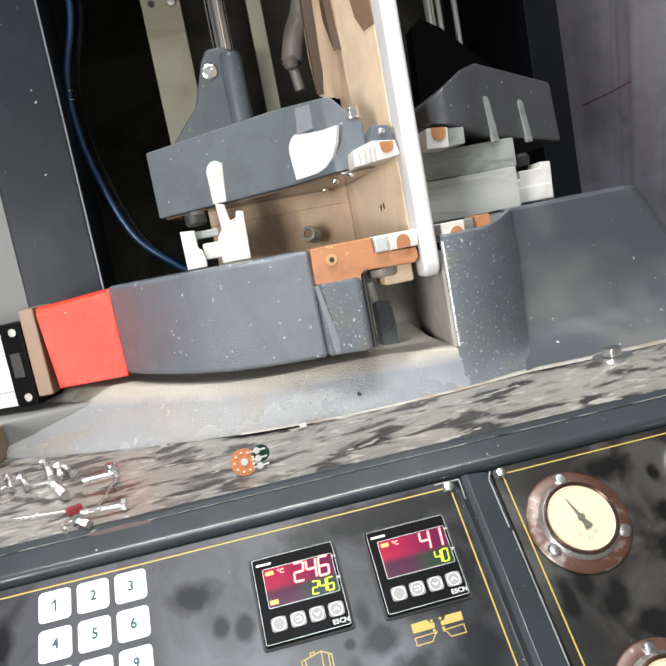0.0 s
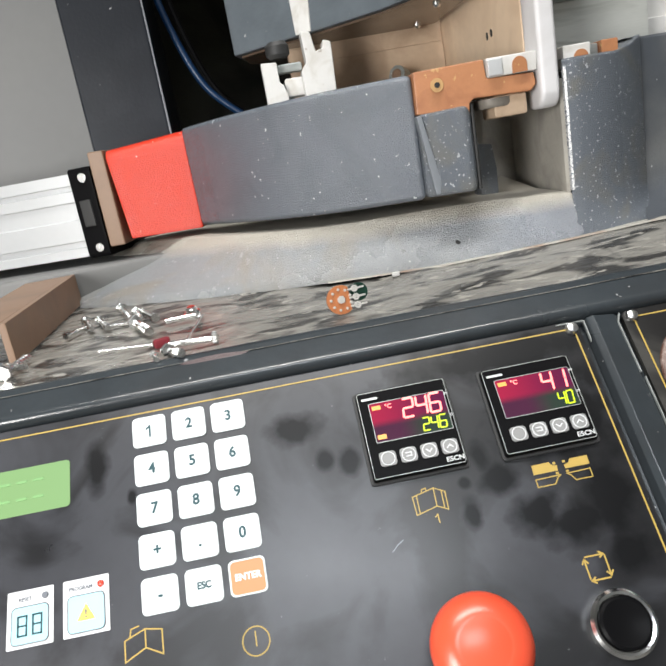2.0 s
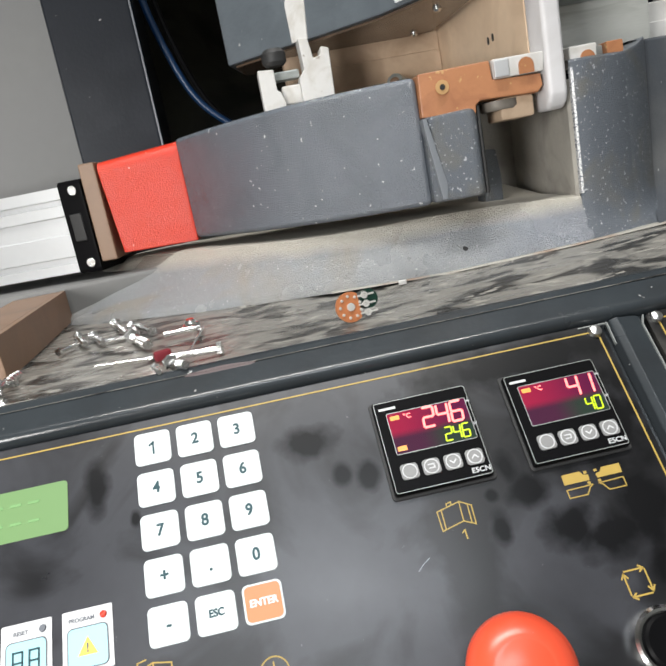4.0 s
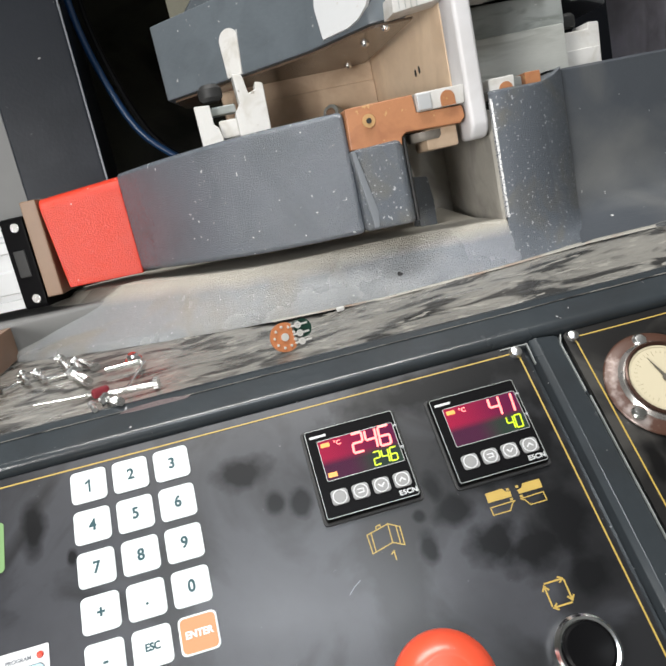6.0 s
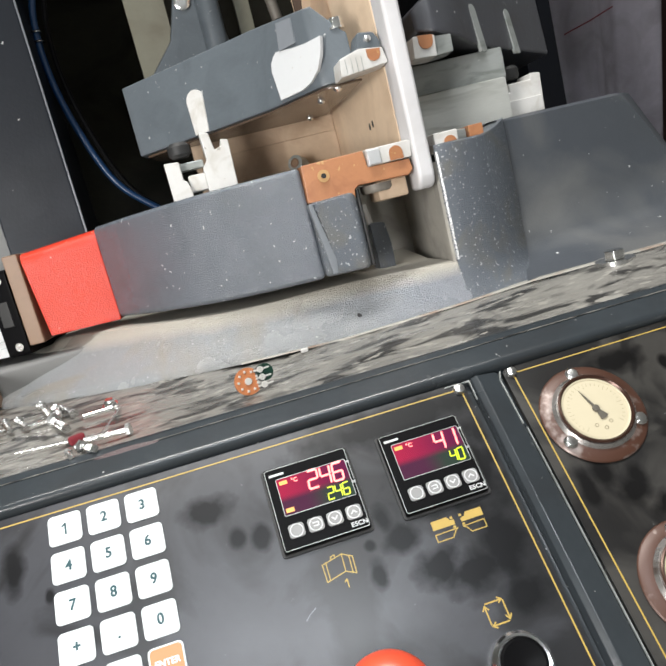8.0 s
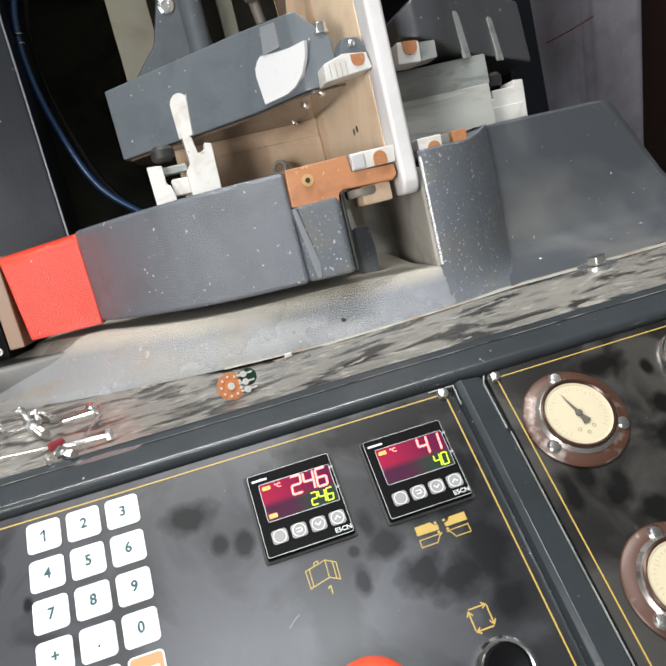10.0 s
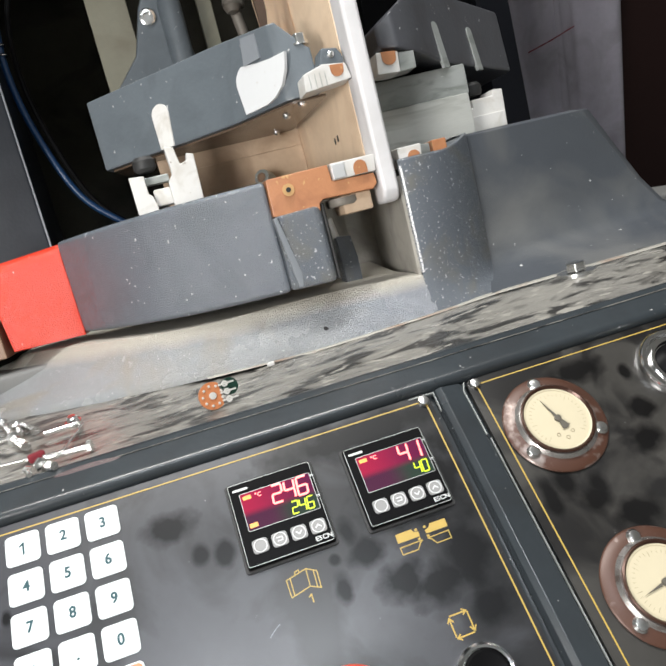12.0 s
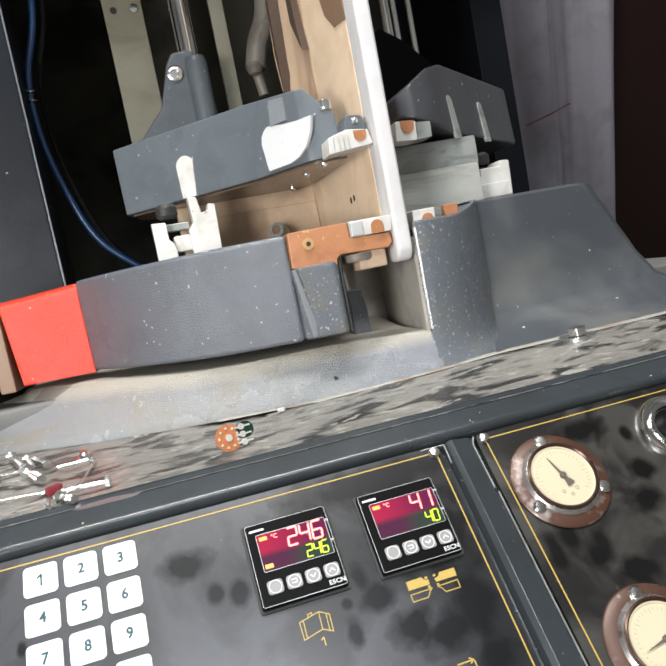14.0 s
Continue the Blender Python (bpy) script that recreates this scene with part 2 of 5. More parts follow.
CONCRETE = mat("concrete_floor", (0.25, 0.24, 0.22), 0.8, vary=0.2, stain=(0.15, 0.14, 0.13), stain_amount=0.6, stain_scale=3)
PLASTER = mat("painted_plaster", (0.55, 0.55, 0.53), 0.8, vary=0.08, stain_scale=2)
CREAMRING = mat("worn_copper", (0.50, 0.30, 0.13), 0.5)
GREENPCB = mat("dark_green_plastic", (0.006, 0.030, 0.020), 0.3)
LINKGREY = mat("worn_brown_grey_metal", (0.20, 0.18, 0.155), 0.5, 0.2, vary=0.25, stain=(0.10, 0.08, 0.06), stain_amount=0.7, stain_scale=25)
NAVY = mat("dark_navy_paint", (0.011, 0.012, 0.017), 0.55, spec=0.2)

RUBBED = mat("bare_worn_edge", (0.44, 0.44, 0.44), 0.4, 0.2, spots=(0.13, 0.14, 0.16), amount=0.17, scale=900)
PCB = mat("orange_phenolic_board", (0.38, 0.135, 0.050), 0.5, vary=0.12)
SOLDER = mat("solder", (0.82, 0.80, 0.76), 0.3, 0.6)


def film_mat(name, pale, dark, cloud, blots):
    """Black printed film: wiped haze, cloudy grease, a few soft-edged blots of oil and of painted-in dimming."""
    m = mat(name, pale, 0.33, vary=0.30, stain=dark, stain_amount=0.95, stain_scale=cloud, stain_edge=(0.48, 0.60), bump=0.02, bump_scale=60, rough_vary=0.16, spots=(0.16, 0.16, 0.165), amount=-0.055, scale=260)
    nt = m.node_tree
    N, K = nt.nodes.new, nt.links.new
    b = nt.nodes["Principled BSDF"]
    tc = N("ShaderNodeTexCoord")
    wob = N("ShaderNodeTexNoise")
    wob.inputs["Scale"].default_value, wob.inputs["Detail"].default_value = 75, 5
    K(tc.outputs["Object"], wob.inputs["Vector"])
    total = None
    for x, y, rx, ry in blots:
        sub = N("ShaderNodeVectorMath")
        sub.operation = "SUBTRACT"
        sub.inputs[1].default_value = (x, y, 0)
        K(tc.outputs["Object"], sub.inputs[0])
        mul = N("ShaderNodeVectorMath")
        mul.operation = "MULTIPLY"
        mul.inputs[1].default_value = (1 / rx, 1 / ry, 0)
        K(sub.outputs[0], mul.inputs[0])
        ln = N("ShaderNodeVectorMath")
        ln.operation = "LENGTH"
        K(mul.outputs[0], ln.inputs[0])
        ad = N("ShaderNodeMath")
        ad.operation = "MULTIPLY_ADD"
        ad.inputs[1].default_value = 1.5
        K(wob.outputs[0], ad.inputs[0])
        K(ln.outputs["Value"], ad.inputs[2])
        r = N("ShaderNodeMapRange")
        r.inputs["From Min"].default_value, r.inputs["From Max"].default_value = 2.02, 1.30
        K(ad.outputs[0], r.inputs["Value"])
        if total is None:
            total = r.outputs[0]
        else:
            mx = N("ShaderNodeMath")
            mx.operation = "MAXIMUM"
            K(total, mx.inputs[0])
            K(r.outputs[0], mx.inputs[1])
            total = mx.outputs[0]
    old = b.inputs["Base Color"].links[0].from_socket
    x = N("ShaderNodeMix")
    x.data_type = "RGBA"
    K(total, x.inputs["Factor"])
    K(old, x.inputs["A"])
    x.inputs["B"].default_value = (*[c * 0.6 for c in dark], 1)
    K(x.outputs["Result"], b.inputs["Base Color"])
    dull = N("ShaderNodeMapRange")       # blots take the film's sheen away
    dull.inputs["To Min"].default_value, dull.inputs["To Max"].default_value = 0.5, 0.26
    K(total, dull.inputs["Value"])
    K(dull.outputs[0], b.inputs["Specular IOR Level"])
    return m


# the last two blots paint the sheen's fall-off round the controllers
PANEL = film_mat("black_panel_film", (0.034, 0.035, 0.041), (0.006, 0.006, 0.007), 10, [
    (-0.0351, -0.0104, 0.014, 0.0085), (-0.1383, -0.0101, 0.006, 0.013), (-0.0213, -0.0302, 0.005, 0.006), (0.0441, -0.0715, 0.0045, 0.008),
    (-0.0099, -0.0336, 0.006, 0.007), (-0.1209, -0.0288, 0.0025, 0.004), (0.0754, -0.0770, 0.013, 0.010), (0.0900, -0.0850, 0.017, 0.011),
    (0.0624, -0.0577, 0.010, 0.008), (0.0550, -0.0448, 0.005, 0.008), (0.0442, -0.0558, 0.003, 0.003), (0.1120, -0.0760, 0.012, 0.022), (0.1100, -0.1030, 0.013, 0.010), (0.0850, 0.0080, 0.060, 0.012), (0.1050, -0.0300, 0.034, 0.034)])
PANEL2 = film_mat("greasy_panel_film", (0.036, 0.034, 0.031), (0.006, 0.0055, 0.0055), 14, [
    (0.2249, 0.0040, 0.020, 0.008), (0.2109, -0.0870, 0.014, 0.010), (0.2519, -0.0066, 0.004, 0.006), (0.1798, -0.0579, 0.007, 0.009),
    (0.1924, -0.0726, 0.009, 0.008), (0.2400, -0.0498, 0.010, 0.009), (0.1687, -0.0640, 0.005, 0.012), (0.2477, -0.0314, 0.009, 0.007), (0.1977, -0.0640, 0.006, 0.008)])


def screen_mat():
    """A lit display window: red at one side over violet, green at the lower other corner."""
    m = bpy.data.materials.new("display_window")
    m.use_nodes = True
    nt = m.node_tree
    N, K = nt.nodes.new, nt.links.new
    b = nt.nodes["Principled BSDF"]
    tc = N("ShaderNodeTexCoord")
    sp = N("ShaderNodeSeparateXYZ")
    K(tc.outputs["Object"], sp.inputs[0])

    def ramp(source, lo, hi):
        r = N("ShaderNodeMapRange")
        r.interpolation_type = "SMOOTHSTEP"
        r.inputs["From Min"].default_value, r.inputs["From Max"].default_value = lo, hi
        K(source, r.inputs["Value"])
        return r.outputs[0]

    def mix(f, a, c):
        x = N("ShaderNodeMix")
        x.data_type = "RGBA"
        K(f, x.inputs["Factor"])
        for k, v in (("A", a), ("B", c)):
            if isinstance(v, tuple):
                x.inputs[k].default_value = (*v, 1)
            else:
                K(v, x.inputs[k])
        return x.outputs["Result"]
    upper = mix(ramp(sp.outputs["X"], 0.004, 0.046), (0.62, 0.02, 0.075), (0.16, 0.008, 0.065))
    lower = mix(ramp(sp.outputs["X"], 0.018, 0.034), (0.085, 0.022, 0.055), (0.008, 0.075, 0.035))
    K(mix(ramp(sp.outputs["Y"], -0.0215, -0.0165), lower, upper), b.inputs["Emission Color"])
    b.inputs["Emission Strength"].default_value = 0.85
    b.inputs["Base Color"].default_value = (0.02, 0.006, 0.014, 1)
    b.inputs["Roughness"].default_value = 0.12
    return m


SCREEN = screen_mat()

# ==== building helpers ====
UPV = Vector((0, math.sin(TILT), math.cos(TILT)))
NRM = Vector((0, -math.cos(TILT), math.sin(TILT)))
# the panel's own space: x to the right, y up along it, z out of it
FACE = Matrix.Translation(Vector((0, 0, Z0)) - 0.004 * NRM) @ Matrix((Vector((1, 0, 0)), UPV, NRM)).transposed().to_4x4()
HERE = Matrix.Translation((0, 0, Z0))


def thing(name, label, category, at=None, group="", kind=""):
    ob = new(name)
    ob.empty_display_size = 0.02
    ob.matrix_world = at if at is not None else HERE
    return tagged(ob, label, category, group, kind)


def finish(ob, material, smooth):
    ob.data.materials.append(material)
    if smooth:
        for p in ob.data.polygons:
            p.use_smooth = True
        ob.data.set_sharp_from_angle(angle=radians(smooth))
        if 12 < len(ob.data.polygons) < 900:
            w = ob.modifiers.new("even_normals", "WEIGHTED_NORMAL")
            w.keep_sharp, w.weight = True, 80


def part(name, bm, material, parent=None, label="", smooth=35, m=None):
    """Links a bmesh as one mesh object under a thing or a part."""
    me = bpy.data.meshes.new(name)
    bmesh.ops.recalc_face_normals(bm, faces=bm.faces)
    bm.to_mesh(me)
    bm.free()
    ob = new(name, me)
    finish(ob, material, smooth)
    if parent:
        ob.parent = parent
    if m is not None:
        ob.matrix_basis = m
    if label:
        ob["label"] = label
    return ob


def bevel(bm, r, seg=2, angle=30):
    if r <= 0:
        return bm
    bm.normal_update()
    es = [e for e in bm.edges if len(e.link_faces) == 2 and e.calc_face_angle(0) > radians(angle)]
    bmesh.ops.bevel(bm, geom=es, offset=r, segments=seg, profile=0.5, affect="EDGES", clamp_overlap=True)
    return bm


def slab(points, lo, hi, r=0.0, seg=2, axis="z"):
    """A prism: a closed outline of (a, b) points from lo to hi along axis ('z': a, b are x, y; 'y': x, z; 'x': y, z)."""
    bm = bmesh.new()

    def v(a, b, c):
        return {"z": (a, b, c), "y": (a, c, b), "x": (c, a, b)}[axis]
    one = [bm.verts.new(v(a, b, lo)) for a, b in points]
    two = [bm.verts.new(v(a, b, hi)) for a, b in points]
    n = len(points)
    bm.faces.new(one)
    bm.faces.new(two)
    for i in range(n):
        bm.faces.new((one[i], one[(i + 1) % n], two[(i + 1) % n], two[i]))
    bmesh.ops.recalc_face_normals(bm, faces=bm.faces)
    return bevel(bm, r, seg)


def box(x0, x1, y0, y1, z0, z1, r=0.0, seg=2):
    return slab([(x0, y0), (x1, y0), (x1, y1), (x0, y1)], z0, z1, r, seg)


def rounded(w, h, r, n=5, cx=0.0, cy=0.0):
    pts = []
    for sx, sy, a0 in ((1, 1, 0), (-1, 1, 90), (-1, -1, 180), (1, -1, 270)):
        for i in range(n + 1):
            a = radians(a0 + 90 * i / n)
            pts.append((cx + sx * (w / 2 - r) + r * math.cos(a), cy + sy * (h / 2 - r) + r * math.sin(a)))
    return pts


def disc(r, n=32, cx=0.0, cy=0.0):
    return [(cx + r * math.cos(2 * math.pi * i / n), cy + r * math.sin(2 * math.pi * i / n)) for i in range(n)]


def turned(profile, n=40):
    """A solid of revolution about z from (radius, height) pairs."""
    bm = bmesh.new()
    rings = []
    for r, z in profile:
        if r < 1e-6:
            rings.append([bm.verts.new((0, 0, z))])
        else:
            rings.append([bm.verts.new((r * math.cos(2 * math.pi * i / n), r * math.sin(2 * math.pi * i / n), z)) for i in range(n)])
    for a, b in zip(rings, rings[1:]):
        for i in range(n):
            j = (i + 1) % n
            if len(a) == 1 and len(b) > 1:
                bm.faces.new((a[0], b[i], b[j]))
            elif len(b) == 1 and len(a) > 1:
                bm.faces.new((a[i], a[j], b[0]))
            elif len(a) > 1:
                bm.faces.new((a[i], a[j], b[j], b[i]))
    return bm


def loft(rows, close=False):
    """A skin over rows of points."""
    bm = bmesh.new()
    vs = [[bm.verts.new(p) for p in row] for row in rows]
    for a, b in zip(vs, vs[1:]):
        for i in range(len(a) - 1):
            bm.faces.new((a[i], a[i + 1], b[i + 1], b[i]))
    return bm


def tube(points, r, n=10, caps=True):
    """A round bar or hose through points, in one piece."""
    bm = bmesh.new()
    pts = [Vector(p) for p in points]
    rings = []
    side = Vector((0.3, 0.2, 1)).normalized()
    for i, p in enumerate(pts):
        d = (pts[min(i + 1, len(pts) - 1)] - pts[max(i - 1, 0)]).normalized()
        a = d.cross(side)
        if a.length < 0.1:
            a = d.cross(Vector((1, 0, 0)))
        a.normalize()
        b = d.cross(a)
        rings.append([bm.verts.new(p + r * (math.cos(2 * math.pi * k / n) * a + math.sin(2 * math.pi * k / n) * b)) for k in range(n)])
    for a, b in zip(rings, rings[1:]):
        for k in range(n):
            bm.faces.new((a[k], a[(k + 1) % n], b[(k + 1) % n], b[k]))
    if caps:
        bm.faces.new(rings[0])
        bm.faces.new(rings[-1])
    return bm


def spline(points, n=8):
    """Points of a smooth curve through the given ones."""
    P = [Vector(p) for p in points]
    P = [2 * P[0] - P[1]] + P + [2 * P[-1] - P[-2]]
    out = []
    for i in range(1, len(P) - 2):
        a, b, c, d = P[i - 1:i + 3]
        for k in range(n):
            t = k / n
            out.append(0.5 * (2 * b + (c - a) * t + (2 * a - 5 * b + 4 * c - d) * t * t + (3 * b - a - 3 * c + d) * t ** 3))
    out.append(P[-2])
    return out


def stroke(points, w, h0, h1, closed=False):
    """A drawn line of width w along flat points (x, y), from height h0 to h1."""
    bm = bmesh.new()
    P = [Vector((x, y, 0)) for x, y in points]
    if closed:
        P.append(P[0])
    for a, b in zip(P, P[1:]):
        d = (b - a).normalized()
        s = Vector((-d.y, d.x, 0)) * w / 2
        d = d * w / 2
        q = [a - d - s, b + d - s, b + d + s, a - d + s]
        lo = [bm.verts.new((p.x, p.y, h0)) for p in q]
        hi = [bm.verts.new((p.x, p.y, h1)) for p in q]
        bm.faces.new(hi)
        for i in range(4):
            bm.faces.new((lo[i], lo[(i + 1) % 4], hi[(i + 1) % 4], hi[i]))
    return bm


def letters(name, text, size, material, parent, x, y, z, centre=True, wide=1.0, bold=0.0):
    """Words in the built-in font, lying flat in the parent's space."""
    data = bpy.data.curves.new(name, "FONT")
    data.body, data.size, data.extrude, data.offset = text, size, 0.00008, size * 0.018
    data.align_x = "CENTER" if centre else "LEFT"
    data.align_y = "CENTER"
    tmp = new("words", data)
    me = bpy.data.meshes.new_from_object(tmp.evaluated_get(bpy.context.evaluated_depsgraph_get()))
    bpy.data.objects.remove(tmp)
    me.name = name
    if bold:
        bm = bmesh.new()
        bm.from_mesh(me)
        extra = bmesh.ops.duplicate(bm, geom=bm.verts[:] + bm.edges[:] + bm.faces[:])["geom"]
        bmesh.ops.translate(bm, verts=[v for v in extra if isinstance(v, bmesh.types.BMVert)], vec=(bold, bold * 0.4, 0.00003))
        bm.to_mesh(me)
        bm.free()
    ob = new(name, me)
    ob.data.materials.clear()
    ob.data.materials.append(material)
    ob.parent = parent
    ob.matrix_basis = Matrix.Translation((x, y, z)) @ Matrix.Diagonal((wide, 1, 1, 1))
    return ob


# ==== the setting ====
def structure(name, bm, material, label, category):
    ob = part(name, bm, material)
    return tagged(ob, label, category, kind="structure")


structure("floor", box(-2.6, 2.6, -2.6, 2.2, -0.1, 0.0), CONCRETE, "stained grey concrete workshop floor", "floor")
structure("ceiling", box(-2.6, 2.6, -2.6, 2.2, 2.8, 2.9), PLASTER, "pale painted workshop ceiling", "ceiling")
structure("wall_north", box(-2.6, 2.6, 2.2, 2.3, 0, 2.8), PLASTER, "pale painted workshop wall", "wall")
structure("wall_south", box(-2.6, 2.6, -2.7, -2.6, 0, 2.8), PLASTER, "pale painted workshop wall", "wall")
structure("wall_west", box(-2.7, -2.6, -2.6, 2.2, 0, 2.8), PLASTER, "pale painted workshop wall", "wall")
structure("wall_east", box(2.6, 2.7, -2.6, 2.2, 0, 2.8), PLASTER, "pale painted workshop wall", "wall")

# ==== the machine: base, arms, heads ====
LIP = [(-0.50, 0.36, 0.027), (-0.30, 0.31, 0.027), (-0.181, 0.258, 0.027), (-0.064, 0.203, 0.027), (0.006, 0.172, 0.0285), (0.088, 0.150, 0.0295), (0.177, 0.135, 0.034), (0.241, 0.132, 0.037), (0.289, 0.120, 0.039), (0.40, 0.115, 0.040), (0.62, 0.12, 0.040)]


def machine_base():
    base = thing("press_casting", "dusty grey hammered casting under both clamping stations", "casting")
    # the shelf's skirt and the sloping apron of the casting
    foot = spline([(-0.262, 0.335, 0.027)] + LIP[2:7] + [(0.192, 0.1345, 0.0345)], 10)
    edge = spline([(-0.232, 0.372, 0.040), (-0.185, 0.372, 0.064), (-0.143, 0.334, 0.0695), (-0.055, 0.240, 0.0695), (0.018, 0.182, 0.0695), (0.088, 0.171, 0.0695), (0.140, 0.166, 0.0682), (0.1885, 0.1425, 0.0660)], 10)
    edge = [edge[round(i * (len(edge) - 1) / (len(foot) - 1))] for i in range(len(foot))]
    rows = [foot]
    for t, up in ((0.04, 0.16), (0.30, 0.34), (0.62, 0.66), (0.88, 0.93), (1.0, 1.0)):
        rows.append([Vector((a.x + (b.x - a.x) * t, a.y + (b.y - a.y) * t, a.z + (b.z - a.z) * up)) for a, b in zip(foot, edge)])
    part("apron", loft(rows), CAST, base, smooth=60)
    back = [Vector((p.x, max(p.y + 0.12, 0.40), p.z)) for p in edge]
    part("ledge", loft([edge, [Vector((p.x, p.y + 0.006, p.z + 0.001)) for p in edge], back]), LEDGE, base, "pale dusty ledge", smooth=60)
    # the station on the far side of the partition
    face = [(0.1885, 0.1420), (0.190, 0.1400), (0.199, 0.1385), (0.215, 0.1425), (0.232, 0.1490), (0.250, 0.1640), (0.266, 0.1800), (0.268, 0.1840)]
    toe = [(0.1885, 0.1345), (0.191, 0.1340), (0.199, 0.1335), (0.212, 0.1335), (0.224, 0.1335), (0.233, 0.1335), (0.240, 0.1335), (0.244, 0.1345)]
    rows = []
    for z, k in ((0.155, 0.0), (0.12, 0.0), (0.085, 0.0), (0.072, 0.02), (0.062, 0.10), (0.052, 0.30), (0.044, 0.62), (0.034, 1.0)):
        rows.append([(a[0] + (b[0] - a[0]) * k, a[1] + (b[1] - a[1]) * k, z + (max(0.0, a[0] - 0.240) * 0.38 if z > 0.15 else 0.0)) for a, b in zip(face, toe)])
    lid = [[(x + 0.001, y + d, z + 0.002) for x, y, z in rows[0]] for d in (0.12, 0.002)]
    part("slot_cheek", loft(lid + rows), SPECK, base, "grey paint chipped all over", smooth=50)
    part("worn_edge", slab([(0.1880, 0.1425), (0.1886, 0.1405), (0.1902, 0.1395), (0.1905, 0.1425)], 0.068, 0.152, 0.0002), RUBBED, base, "bare worn corner")
    rows = []
    for z, out, wide in ((0.166, 0.004, -0.036), (0.164, 0.0, -0.034), (0.13, -0.001, -0.015), (0.09, -0.002, 0.008), (0.064, -0.007, 0.026), (0.052, -0.022, 0.045), (0.045, -0.048, 0.10), (0.038, -0.085, 0.18)):
        line = [(0.262, 0.1815 + out), (0.272, 0.1865 + out), (0.30, 0.189 + out), (0.34, 0.195 + out), (0.39, 0.205 + out), (0.435 + wide, 0.216 + out), (0.448 + wide, 0.225 + out * 0.7), (0.452 + wide, 0.26), (0.452 + wide, 0.34)]
        calm = [0.6, 0.65, 0.75, 0.9, 1, 1, 1, 1, 1]
        rows.append([Vector((x + max(0.0, 0.276 - x) * min(0.0, out + 0.005) * 22, y - out * (1 - c), z)) for (x, y), c in zip(line, calm)])
    top = [[Vector((p.x, min(0.34, p.y + d), 0.167)) for p in rows[0]] for d in (0.16, 0.01)]
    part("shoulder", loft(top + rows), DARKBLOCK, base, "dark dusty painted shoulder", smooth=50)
    # floor and back of the slot
    bm = slab([(0.10, 0.200), (0.133, 0.190), (0.160, 0.176), (0.184, 0.158), (0.190, 0.31), (0.10, 0.31)], 0.045, 0.0640)
    for v in bm.verts:                   # dust heaped towards the back
        if v.co.z > 0.05 and v.co.y > 0.25:
            v.co.z += 0.012
    part("slot_floor", bm, LEDGE, base)
    part("slot_back", box(0.118, 0.21, 0.290, 0.32, 0.064, 0.145, 0.003), SLOTDUST, base)
    part("slot_wall", slab([(0.1868, 0.146), (0.1885, 0.143), (0.2035, 0.289), (0.2015, 0.289)], 0.064, 0.145, 0.0004), SLOTDUST, base, "dusty inner wall of the slot")
    part("plinth", box(-0.50, 0.62, 0.30, 0.80, -1.05, 0.060, 0.004), GREYWALL, base)
    part("apron_hole", slab(disc(0.0020, 14), -0.002, 0.0022), RUBBER, base, m=Matrix.Translation((0.105, 0.1548, 0.0432)) @ Matrix.Rotation(radians(52), 4, "X"))
    return base


machine_base()


def clamp_arm():
    arm = thing("clamp_arm", "grey hammered curved clamp arm with worn paint chips", "clamp arm")
    front = spline([(-0.092, 0.299, 0), (-0.062, 0.253, 0), (-0.032, 0.217, 0), (-0.004, 0.190, 0), (0.020, 0.173, 0), (0.052, 0.160, 0), (0.0865, 0.1515, 0)], 6)
    pts = [(p.x, p.y) for p in front]
    bm = slab(pts + [(0.0868, 0.25), (0.02, 0.275), (-0.07, 0.33)], 0.079, 0.165, 0.004, 3)
    part("arm_body", bm, HAMMER, arm, smooth=40)
    part("arm_rib", slab([(0.0848, 0.1365), (0.0880, 0.1365), (0.0965, 0.092), (0.0950, 0.0815), (0.0915, 0.0815)], 0.1440, 0.16, 0.0008, axis="y"), COLUMNLITE, arm, "rubbed bare rib")
    bm = slab([(0.086, 0.1475), (0.117, 0.1375), (0.122, 0.142), (0.123, 0.24), (0.086, 0.24)], 0.080, 0.138, 0.003, 2)
    part("arm_nose", bm, SPECK, arm, "chipped grey nose of the arm")
    part("nose_edge", slab([(0.1222, 0.1432), (0.1240, 0.1425), (0.1252, 0.1445), (0.1260, 0.24), (0.1232, 0.24)], 0.0805, 0.1390, 0.0006), RUBBER, arm, "black rubber edge")
    bm = slab([(0.087, 0.1655), (0.086, 0.1375), (0.121, 0.1335), (0.1215, 0.139), (0.125, 0.1415), (0.165, 0.1400), (0.169, 0.144), (0.168, 0.152), (0.135, 0.153), (0.134, 0.1655)], 0.140, 0.165, 0.0012, 2, axis="y")
    for v in bm.verts:
        v.co.y += max(0.0, 0.121 - v.co.x) * 0.24
    plate = part("insulating_plate", bm, COPPER, arm, "copper-brown insulating plate")
    part("plate_hole", slab(disc(0.0046, 24), -0.0004, 0.0004), CREAMRING, plate, "worn ring round the hole", m=Matrix.Translation((0.1015, 0.1443, 0.1545)) @ Matrix.Rotation(radians(90), 4, "X"))
    part("plate_hole", slab(disc(0.0019, 16), -0.0008, 0.0008), RUBBER, plate, m=Matrix.Translation((0.1015, 0.1442, 0.1545)) @ Matrix.Rotation(radians(90), 4, "X"))
    part("under_bolt", turned([(0, -0.001), (0.0125, -0.001), (0.0138, 0.001), (0.0138, 0.0052), (0, 0.0052)], 24), LINKGREY, arm, "grey round bolt head", m=Matrix.Translation((0.1435, 0.157, 0.1345)))
    return arm


clamp_arm()


